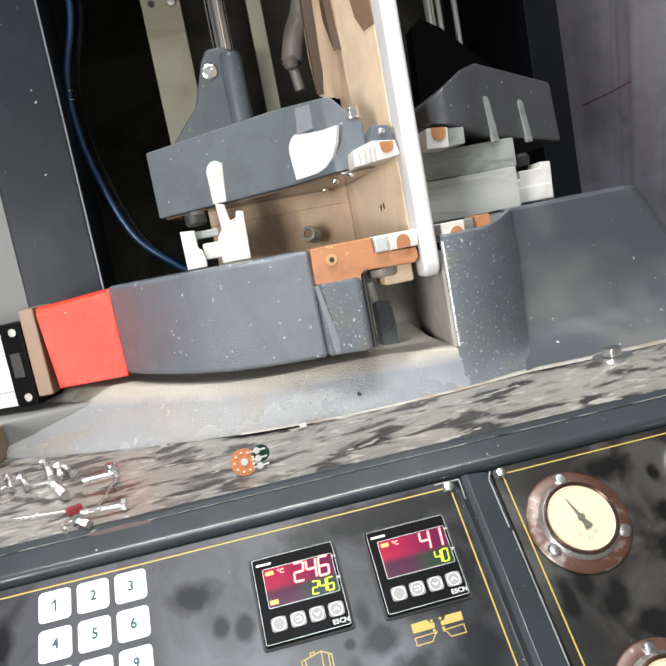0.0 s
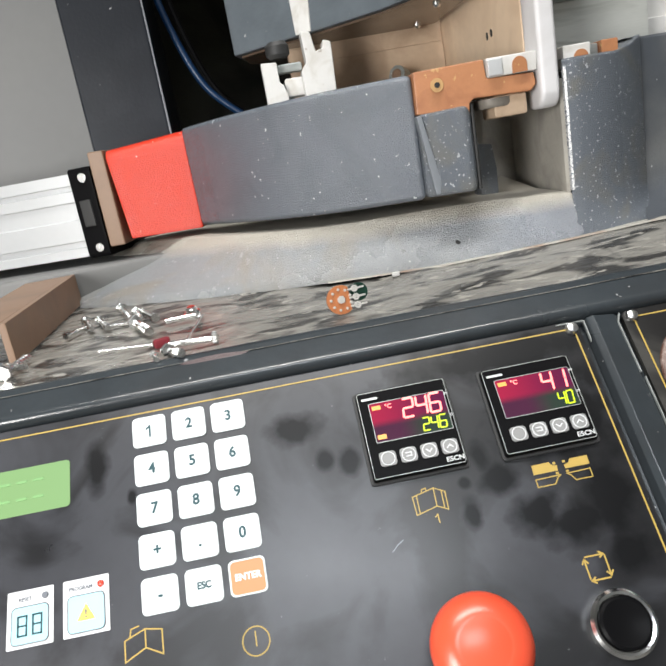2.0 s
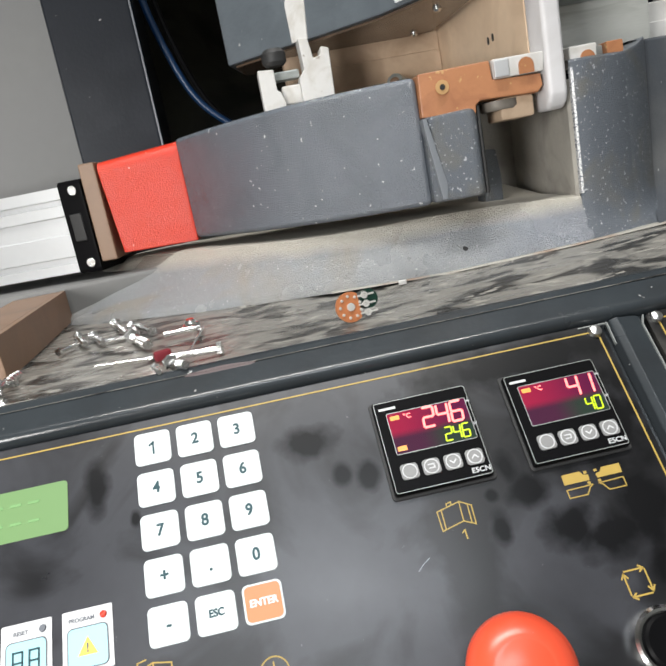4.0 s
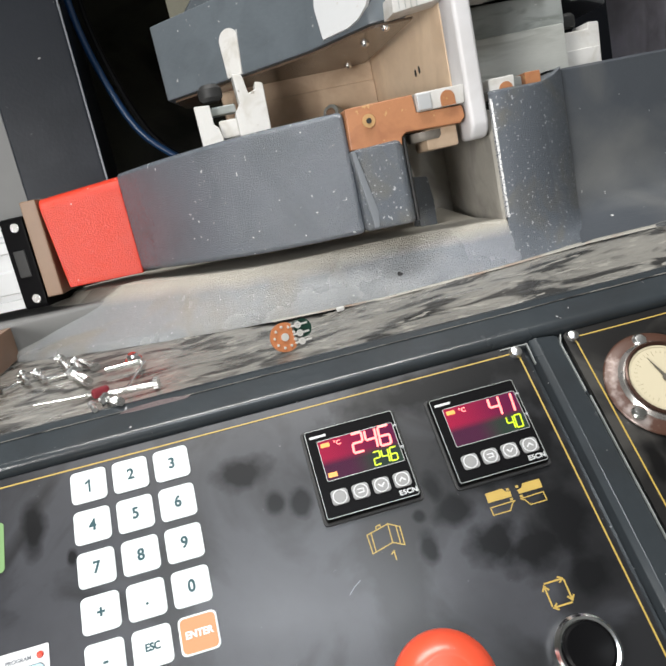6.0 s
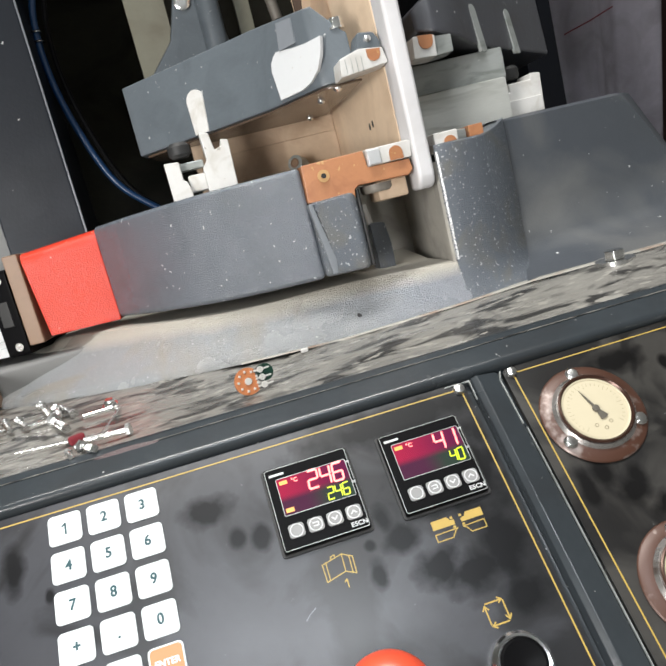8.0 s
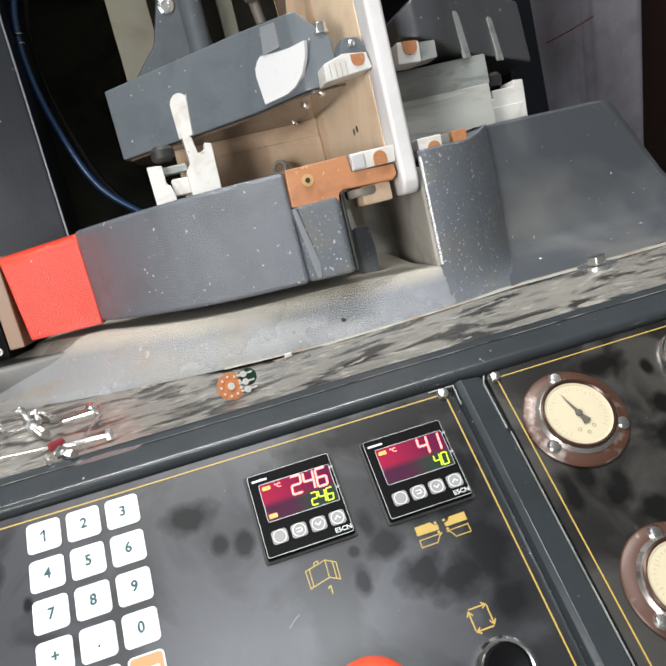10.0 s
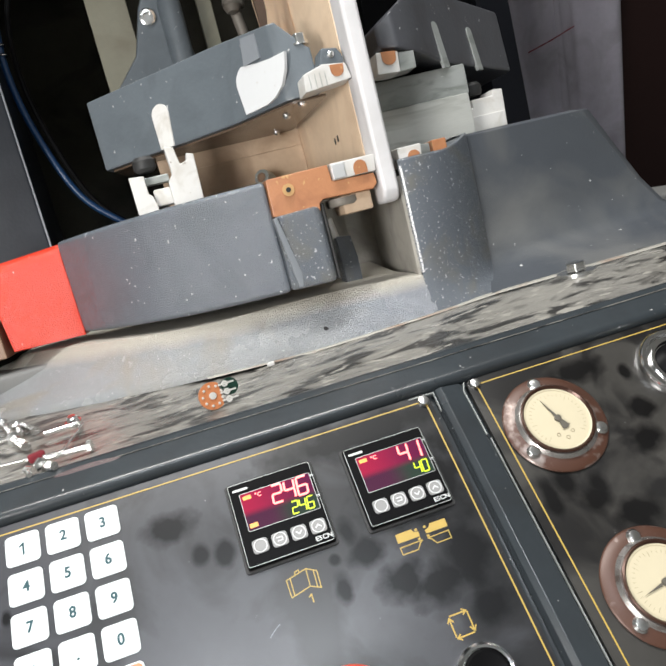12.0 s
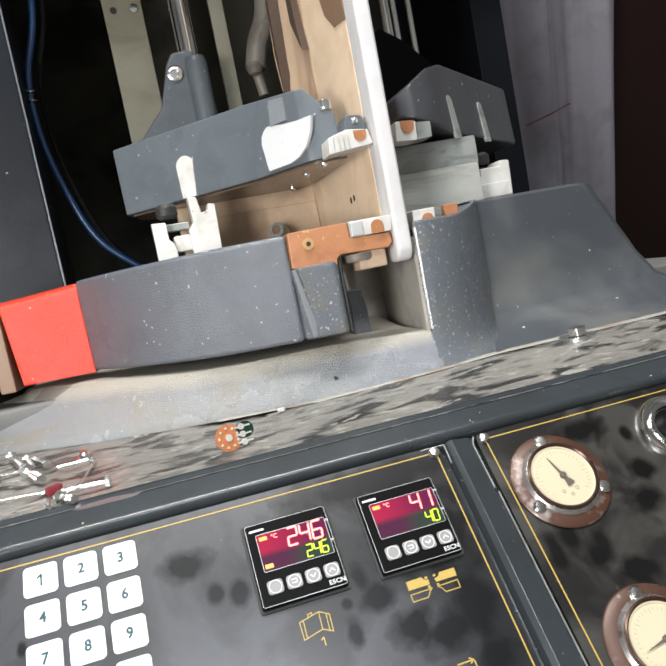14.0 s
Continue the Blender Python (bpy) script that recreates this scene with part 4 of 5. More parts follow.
# ---- what stands behind the machine ----
def curtain():
    t = thing("hanging_cloth", "grey-lilac cloth hanging in folds behind the machine", "cloth")
    rows = []
    for j in range(9):
        z = -0.6 + 0.25 * j
        right = 0.945 - (0.53 - z) * 0.17
        rows.append([(0.56 + (right - 0.56) * i / 60, 0.80 + 0.016 * math.sin(i * 0.30 + 0.10 * j) + 0.005 * math.sin(i * 0.9 + j) + (0.012 if i > 34 else 0.0), z) for i in range(61)])
    bm = loft(rows)
    bmesh.ops.solidify(bm, geom=bm.faces[:], thickness=0.003)
    part("cloth", bm, CLOTH, t, smooth=80)
    part("thread", tube([(0.694, 0.776, 0.314), (0.745, 0.775, 0.327), (0.793, 0.778, 0.342)], 0.0011, 8), REDTHREAD, t, "dark red thread")


curtain()
t = thing("brown_door", "dark brown door behind the machine", "door")
part("leaf", box(0.60, 1.75, 0.90, 0.945, -1.05, 1.05, 0.004), DOOR, t)

# ==== the shelf and what lies on it ====
shelf = thing("shelf", "greasy dirty metal shelf strip behind the console", "shelf")
rows = []
for j in range(26):
    y = 0.030 + 0.33 * j / 25
    rows.append([(-0.50 + 1.12 * i / 110, y, 0.027 + 0.045 * min(0.27, max(0.0, 1.12 * i / 110 - 0.53)) * min(1.0, max(0.0, (y - 0.036) / 0.06)) + 0.0016 * noise.noise((i * 0.31, j * 0.6, 3.0)) * (1 if 0 < j < 25 else 0)) for i in range(111)])
part("shelf_sheet", loft(rows), SHELFM, shelf, smooth=70)
bm = loft([[(x, y - 0.003, z + 0.0002) for x, y, z in LIP[4:]], [(x, y - 0.0025, z + 0.0012) for x, y, z in LIP[4:]], [(x, y + 0.003, z + 0.0014) for x, y, z in LIP[4:]]])
part("rusty_seam", bm, SEAM, shelf, "dusty seam with rust along the casting")


def potentiometer():
    t = thing("rotary_switch", "small rotary switch with solder tags, its orange board showing", "electronic part", HERE @ Matrix.Translation((0.0065, 0.070, 0.0365)) @ Matrix.Rotation(radians(12), 4, "Z") @ Matrix.Rotation(radians(78), 4, "X") @ Matrix.Scale(0.86, 4))
    part("board", slab([(min(x, 0.0066), y) for x, y in disc(0.0105, 28)], -0.001, 0.001), PCB, t, "orange board")
    part("body", turned([(0, -0.012), (0.0062, -0.012), (0.0066, -0.011), (0.0066, -0.001), (0, -0.001)], 24), GREENPCB, t, "dark green body", m=Matrix.Translation((0.0150, 0.0030, 0)))
    part("hub", turned([(0.0028, 0.001), (0.0028, 0.002), (0, 0.0022)], 16), SOLDER, t)
    for i in range(9):
        a = radians(40 * i + 15)
        part("solder_dot", turned([(0.0011, 0.001), (0.0009, 0.0018), (0, 0.002)], 10), SOLDER, t, m=Matrix.Translation((0.0075 * math.cos(a), 0.0075 * math.sin(a), 0)))
    for i in range(3):
        part("solder_tag", box(0.0060, 0.0185, -0.0007, 0.0007, 0.0010, 0.0018, 0.0002), SOLDER, t, m=Matrix.Translation((0, -0.006 + 0.006 * i, 0)))
        part("tag_ring", turned([(0.0025, 0.0011), (0.0025, 0.0021), (0.0009, 0.0021)], 14), SOLDER, t, m=Matrix.Translation((0.0112, -0.006 + 0.006 * i, 0)))


potentiometer()


def loose_screw(x, y, turn, length=0.022, r=0.0018, tilt=0.0, z=0.0305):
    t = thing("loose_screw", "bright zinc screw lying on the shelf", "screw", HERE @ Matrix.Translation((x, y, z)) @ Matrix.Rotation(radians(turn), 4, "Z") @ Matrix.Rotation(radians(tilt), 4, "Y"), group="loose screws on the shelf")
    part("shank", tube([(0, 0, 0), (length, 0, 0)], r, 10), ZINC, t)
    part("head", turned([(0, -0.0035), (r * 1.9, -0.0035), (r * 1.9, -0.001), (r, 0), (0, 0)], 6), ZINC, t, m=Matrix.Rotation(radians(90), 4, "Y"))
    for i in range(4):
        part("thread_ring", turned([(r * 1.0, -0.0004), (r * 1.16, 0), (r * 1.0, 0.0004)], 10), ZINC, t, m=Matrix.Translation((length * (0.5 + 0.13 * i), 0, 0)) @ Matrix.Rotation(radians(90), 4, "Y"))


def screw_between(x0, y0, x1, y1, r=0.0024):
    loose_screw(x0, y0, math.degrees(math.atan2(y1 - y0, x1 - x0)), math.hypot(x1 - x0, y1 - y0), 0.8 * r, z=0.0288 + r)


for ends in ((-0.1590, 0.2120, -0.1407, 0.1562, 0.0030), (-0.1325, 0.1355, -0.1175, 0.1008, 0.0038), (-0.1427, 0.1880, -0.1335, 0.1540, 0.0026), (-0.1238, 0.1553, -0.1392, 0.1900, 0.0024),
             (-0.0914, 0.1332, -0.1120, 0.1310, 0.0024), (-0.0907, 0.0720, -0.0866, 0.1369, 0.0010), (-0.0735, 0.0560, -0.0990, 0.0600, 0.0027), (-0.0965, 0.0430, -0.0885, 0.0330, 0.0030),
             (-0.1153, 0.0770, -0.1480, 0.0850, 0.0012), (-0.1060, 0.0445, -0.1030, 0.0340, 0.0018), (-0.1560, 0.1540, -0.1409, 0.1534, 0.0020), (-0.1851, 0.1514, -0.1770, 0.1665, 0.0018),
             (-0.1820, 0.1880, -0.1690, 0.1530, 0.0026), (-0.1690, 0.1790, -0.1556, 0.1465, 0.0026), (-0.1993, 0.0683, -0.1964, 0.0983, 0.0030), (-0.2050, 0.0800, -0.1900, 0.0760, 0.0026),
             (-0.2130, 0.0650, -0.2040, 0.0880, 0.0024), (-0.2250, 0.3350, -0.2110, 0.3350, 0.0026)):
    screw_between(*ends)
t = thing("upright_screw", "bright screw with a washer head standing on the shelf", "screw", HERE @ Matrix.Translation((-0.0965, 0.1560, 0.0285)) @ Matrix.Rotation(radians(14), 4, "X"))
part("washer", turned([(0, 0), (0.0062, 0), (0.0062, 0.0012), (0, 0.0012)], 20), ZINC, t)
part("head", turned([(0.0042, 0.0012), (0.0042, 0.0040), (0.0030, 0.0054), (0, 0.0056)], 18), ZINC, t)
t = thing("red_smear", "dark red greasy smear on the console's rail", "stain", FACE)
part("smear", slab([(-0.0905, 0.0395), (-0.0820, 0.0385), (-0.0700, 0.0385), (-0.0600, 0.0380), (-0.0535, 0.0392), (-0.0520, 0.0402), (-0.0600, 0.0412), (-0.0690, 0.0418), (-0.0790, 0.0415), (-0.0880, 0.0408)], -0.0006, 0.0004), SMEAR, t)
t = thing("red_clip", "small dark red plastic piece among the screws", "clip", HERE @ Matrix.Translation((-0.1050, 0.0680, 0.0330)) @ Matrix.Rotation(radians(25), 4, "Z"))
part("clip", box(-0.0050, 0.0050, -0.0026, 0.0026, -0.004, 0.0016, 0.0014), REDTHREAD, t)
t = thing("shelf_bolt", "bright bolt head on the shelf's seam", "bolt", HERE @ Matrix.Translation((0.298, 0.106, 0.0385)) @ Matrix.Scale(1.35, 4))
part("washer", turned([(0, 0), (0.011, 0), (0.011, 0.002), (0, 0.002)], 24), ZINC, t)
part("bolt_head", slab(disc(0.0062, 6), 0.002, 0.0075, 0.001), ZINC, t)
t = thing("paint_flake", "white paint flake on the shelf", "flake", HERE @ Matrix.Translation((0.055, 0.150, 0.0285)))
part("flake", slab([(-0.003, -0.002), (0.003, -0.0015), (0.0035, 0.002), (-0.002, 0.0025)], 0, 0.003, 0.0006), WHITE, t)


def wood_angle():
    t = thing("brown_angle_bar", "brown painted angle bar lying on the shelf", "bar", HERE @ Matrix.Translation((-0.203, 0.097, 0.0285)) @ Matrix.Rotation(radians(93), 4, "Z"))
    part("upright_flange", slab([(0, 0), (0.005, 0), (0.005, 0.028), (0, 0.028)], 0.0, 0.20, 0.0008, axis="x"), BROWNPLATE, t)
    part("flat_flange", slab([(0.0051, 0.023), (0.045, 0.023), (0.045, 0.0279), (0.0051, 0.0279)], 0.0005, 0.1995, 0.0008, axis="x"), BROWNPLATE, t)


wood_angle()

# ==== the control console ====
console = thing("control_console", "dark grey sloping control console with two black panels", "control console", FACE)
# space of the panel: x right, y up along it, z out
part("left_panel", slab(rounded(0.52, 0.40, 0.004, 4, -0.13, -0.180), -0.004, 0.0), PANEL, console, "black panel film with oily stains and painted-in dimming by the controllers")
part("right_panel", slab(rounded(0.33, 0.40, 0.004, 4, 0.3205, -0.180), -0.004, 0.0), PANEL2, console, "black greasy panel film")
part("top_rail", slab([(0.0205, -0.004), (0.0210, 0.0008), (0.0218, 0.0027), (0.0230, 0.0040), (0.0246, 0.0046), (0.0262, 0.0044), (0.0280, 0.0038), (0.0441, -0.0013), (0.0475, -0.0040), (0.0300, -0.03), (0.018, -0.03), (0.018, -0.004)], -0.42, 0.62, 0.0003, 1, axis="x"), RAIL, console, "dark rounded top rail", smooth=50)
part("divider_rail", slab([(0.1335, -0.006), (0.1350, 0.002), (0.1385, 0.0040), (0.1410, 0.0030), (0.1500, 0.0010), (0.1530, -0.001), (0.1545, -0.006)], -0.40, 0.0195, 0.0006, 2, axis="y"), RAIL, console, "dark divider rail")
bm = slab([(-0.42, -0.40), (0.62, -0.40), (0.62, 0.030), (-0.42, 0.030)], -0.05, -0.0045)
part("console_body", bm, RAIL, console)
part("yellow_line", stroke([(-0.38, 0.0153), (0.1262, 0.0153)], 0.0007, 0.0, 0.00025), YELLOW, console, "thin gold printed line")
part("yellow_line", stroke([(0.1268, 0.0150), (0.1275, -0.36)], 0.0008, 0.0, 0.00025), YELLOW, console, "thin gold printed line")
part("yellow_line", stroke([(0.1612, 0.0154), (0.46, 0.0154)], 0.0007, 0.0, 0.00025), YELLOW, console, "thin gold printed line")
part("yellow_line", stroke([(0.1612, 0.0154), (0.1612, -0.36)], 0.0008, 0.0, 0.00025), YELLOW, console, "thin gold printed line")
for x, y in ((0.1258, 0.0154), (0.1605, 0.0160)):
    part("panel_screw", turned([(0, 0), (0.0036, 0), (0.0036, 0.001), (0.0028, 0.0024), (0.0012, 0.003), (0, 0.003)], 18), ZINC, console, "bright panel screw", m=Matrix.Translation((x, y, 0.0)))
# thin pale lines beside the divider and round the panel's corner
part("edge_line", stroke([(0.1534, -0.0200), (0.1536, -0.36)], 0.0004, -0.001, 0.0006), STEELGREY, console, "thin pale raised line")
part("edge_line", stroke([(0.1540, 0.0185), (0.1518, 0.0136), (0.1520, -0.0170)], 0.0005, -0.001, 0.0012), STEELGREY, console, "thin pale raised line")
part("edge_line", stroke([(0.1335, 0.0060), (0.1338, 0.0188), (0.1180, 0.0188)], 0.0004, -0.001, 0.0008), STEELGREY, console, "thin pale raised line")
# the console's foot
part("cabinet", box(-0.42, 0.62, -0.02, 0.10, -1.03, -0.30, 0.004), RAIL, console, m=FACE.inverted() @ HERE)


def print_mark(name, strokes, w, label):
    t = thing(name, label, "printed symbol", FACE)
    for s in strokes:
        closed = s[0] == s[-1]
        part("line", stroke(s[:-1] if closed else s, w, 0.0, 0.0002, closed), YELLOW, t)
    return t


def at(cx, cy, *pts):
    return [(cx + x, cy + y) for x, y in pts]


book = print_mark("pad_symbol", [[(0.0171, -0.0577), (0.0283, -0.0552), (0.0279, -0.0643), (0.0173, -0.0668), (0.0171, -0.0577)], [(0.0192, -0.0571), (0.0190, -0.0663)], [(0.0283, -0.0552), (0.0335, -0.0580), (0.0331, -0.0668), (0.0279, -0.0643)],
                                 [(0.0318, -0.0572), (0.0314, -0.0660)], [(0.0222, -0.0563), (0.0223, -0.0550), (0.0245, -0.0545), (0.0245, -0.0558)]], 0.0005, "gold line symbol of a folded pad with number one")
part("digit", stroke([(0.0259, -0.0692), (0.0272, -0.0683), (0.0272, -0.0722)], 0.0006, 0.0, 0.0002), YELLOW, book)
mould = print_mark("mould_symbol", [[(0.0790, -0.0617), (0.0918, -0.0615), (0.0902, -0.0625), (0.0878, -0.0655), (0.0790, -0.0655), (0.0790, -0.0617)], [(0.0950, -0.0615), (0.1070, -0.0612), (0.1070, -0.0655), (0.0985, -0.0655), (0.0968, -0.0627), (0.0950, -0.0615)]], 0.0005, "gold symbol of two mould halves")
for pts in (((0.0790, -0.0544), (0.0880, -0.0542), (0.0893, -0.0562), (0.0915, -0.0566), (0.0912, -0.0592), (0.0788, -0.0592)), ((0.1078, -0.0545), (0.0988, -0.0545), (0.0975, -0.0564), (0.0950, -0.0570), (0.0952, -0.0590), (0.1076, -0.0590))):
    part("filled_half", slab(pts, 0.0, 0.0002), YELLOW, mould)
for x, y in ((0.0905, -0.0553), (0.0955, -0.0553), (0.0905, -0.0604), (0.0957, -0.0604)):
    part("small_square", slab([(x - 0.0007, y - 0.0006), (x + 0.0007, y - 0.0006), (x + 0.0007, y + 0.0006), (x - 0.0007, y + 0.0006)], 0.0, 0.0002), YELLOW, mould)
print_mark("cycle_symbol", [[(0.0892, -0.1014), (0.0976, -0.1014)], [(0.0984, -0.1022), (0.0984, -0.1108)], [(0.0976, -0.1121), (0.0892, -0.1121)], [(0.0884, -0.1112), (0.0884, -0.1026)],
                            [(0.0962, -0.1002), (0.0980, -0.1014), (0.0962, -0.1026)], [(0.0970, -0.1094), (0.0984, -0.1113), (0.0998, -0.1094)], [(0.0906, -0.1109), (0.0888, -0.1121), (0.0906, -0.1133)], [(0.0870, -0.1042), (0.0884, -0.1023), (0.0898, -0.1042)]], 0.0007, "gold symbol of four arrows in a square")
cx, cy = -0.1190, -0.0985
print_mark("pad_symbol", [at(cx, cy, (-0.0085, -0.006), (-0.0085, 0.003), (0.001, 0.0065), (0.001, -0.0015), (-0.0085, -0.006)), at(cx, cy, (0.001, 0.0065), (0.0088, 0.0050), (0.0088, -0.0055), (0.001, -0.0015)), at(cx, cy, (-0.006, 0.0045), (-0.0055, 0.0075), (-0.002, 0.0082))], 0.0006, "gold line symbol of a folded pad")
cx, cy = -0.0680, -0.1070
print_mark("timer_symbol", [[(cx + 0.0062 * math.cos(2 * math.pi * i / 28), cy + 0.0062 * math.sin(2 * math.pi * i / 28)) for i in range(28)] + [(cx + 0.0062, cy)], at(cx, cy, (0, 0.004), (0, -0.002))], 0.0006, "gold symbol of a round timer")


# ---- keypad ----
def keypad():
    pad = thing("keypad", "keypad of white square keys on the black panel", "keypad", FACE)
    names = ["1", "2", "3", "4", "5", "6", "7", "8", "9", "+", ".", "0", "-", "ESC", "ENTER"]
    for i, s in enumerate(names):
        x, y = -0.1098 + 0.0209 * (i % 3), 0.0042 - 0.02068 * (i // 3)
        key = part("key", slab(rounded(0.0178, 0.0168, 0.0026, 5), 0.0, 0.0007, 0.0002, 1), KEYM, pad, "white key", m=Matrix.Translation((x, y, 0)))
        if s == "ENTER":
            part("key_colour", slab(rounded(0.0160, 0.0150, 0.0022, 5), 0.0007, 0.0009), ORANGE, key, "orange key face")
            letters("word", s, 0.0044, KEYM, key, 0, 0, 0.0010, wide=0.95, bold=0.00025)
        else:
            if s == "1":
                part("word", stroke([(-0.0014, 0.0014), (0.0003, 0.0027), (0.0003, -0.0030)], 0.0009, 0.0007, 0.00095), KEYINK, key)
                continue
            letters("word", s, 0.0046 if s == "ESC" else 0.0078, KEYINK, key, 0, 0, 0.0008, wide=0.9, bold=0.00022)


keypad()
t = thing("lcd_display", "green backlit display window on the panel", "display", FACE)
part("window", slab(rounded(0.092, 0.0245, 0.002, 4, -0.198, -0.0148), 0.0, 0.0004), LCDM, t)
for j in range(2):
    for i in range(9):
        part("text_bar", slab(rounded(0.0055, 0.0014, 0.0004, 2, -0.236 + 0.0085 * i, -0.010 - 0.009 * j), 0.0004, 0.0006), mat("lcd_ink", (0.16, 0.32, 0.12), 0.5) if i + j == 0 else bpy.data.materials["lcd_ink"], t)


def sticker_key(cx, face, kind, label):
    t = thing("function_key", label, "key", FACE @ Matrix.Translation((cx, -0.0766, 0)), group="function keys with stickers")
    part("sticker", slab(rounded(0.0218, 0.0256, 0.0006, 2), 0.0, 0.0004), PAPER, t, "white sticker")
    part("key_face", slab(rounded(0.0172, 0.0165, 0.0022, 4, 0, -0.0030), 0.0004, 0.0008), face, t)
    part("key_rim", stroke([*rounded(0.0172, 0.0165, 0.0022, 4, 0, -0.0030)], 0.0004, 0.0004, 0.0009, True), INKGREY, t)
    part("led", turned([(0.0016, 0.0004), (0.0014, 0.0012), (0, 0.0014)], 12), INKGREY if kind != "warn" else RED, t, m=Matrix.Translation((0.0070, 0.0088, 0)))
    if kind == "ring":
        part("writing_bar", slab(rounded(0.0100, 0.0014, 0.0004, 2, -0.0030, 0.0085), 0.0004, 0.0006), INKGREY, t)
    else:
        letters("word", "RESET" if kind == "digits" else "PROGRAM", 0.0024, INKGREY, t, -0.0025, 0.0085, 0.0005)
    if kind == "warn":
        part("triangle", slab([(-0.0042, -0.0062), (0.0042, -0.0062), (0.0, 0.0012)], 0.0008, 0.0010), mat("yellow_ink", (0.80, 0.60, 0.10), 0.5), t, "yellow warning triangle")
        letters("mark", "!", 0.0052, INKGREY, t, 0, -0.0036, 0.0011)
    elif kind == "digits":
        for x in (-0.0035, 0.0035):
            part("segment_figure", stroke([(x - 0.002, -0.0075), (x + 0.002, -0.0075), (x + 0.002, 0.0010), (x - 0.002, 0.0010), (x - 0.002, -0.0032), (x + 0.002, -0.0032)], 0.0008, 0.0008, 0.0010), KEYINK, t)
            part("segment_figure", stroke([(x - 0.002, -0.0075), (x - 0.002, -0.0032)], 0.0008, 0.0008, 0.0010), KEYINK, t)
    else:
        part("ring", stroke([(0.005 * math.cos(2 * math.pi * i / 24), -0.003 + 0.005 * math.sin(2 * math.pi * i / 24)) for i in range(24)], 0.0012, 0.0008, 0.0010, True), PAPER, t)


sticker_key(-0.1447, CYAN, "warn", "white sticker key with a yellow warning triangle")
sticker_key(-0.1710, CYAN, "digits", "white sticker key with a blue digital eighty-eight")
sticker_key(-0.1973, GREENKEY, "ring", "white sticker key with a green round symbol")

# ---- temperature controllers ----
SEG = {"0": "abcdef", "1": "bc", "2": "abged", "4": "fgbc", "6": "afgedc"}


def seven(t, text, x, y, w, h, material, name="lit_segment"):
    """Seven-segment figures, right-aligned at x, base at y."""
    for i, ch in enumerate(reversed(text)):
        ox = x - (i + 1) * w * 1.32
        k = w * 0.22
        lean = 0.10
        P = {"a": ((0, h), (w, h)), "b": ((w, h), (w, h / 2)), "c": ((w, h / 2), (w, 0)), "d": ((0, 0), (w, 0)), "e": ((0, 0), (0, h / 2)), "f": ((0, h / 2), (0, h)), "g": ((0, h / 2), (w, h / 2))}
        for s in SEG[ch]:
            (ax, ay), (bx, by) = P[s]
            d = Vector((bx - ax, by - ay)).normalized()
            n = Vector((-d.y, d.x)) * k / 2
            a, b = Vector((ax, ay)) + d * k * 0.30, Vector((bx, by)) - d * k * 0.30
            q = [a - d * k / 3, a + n, b + n, b + d * k / 3, b - n, a - n]
            part(name, slab([(ox + p.x + lean * p.y, y + p.y) for p in q], 0.0046, 0.0048), material, t, smooth=0)


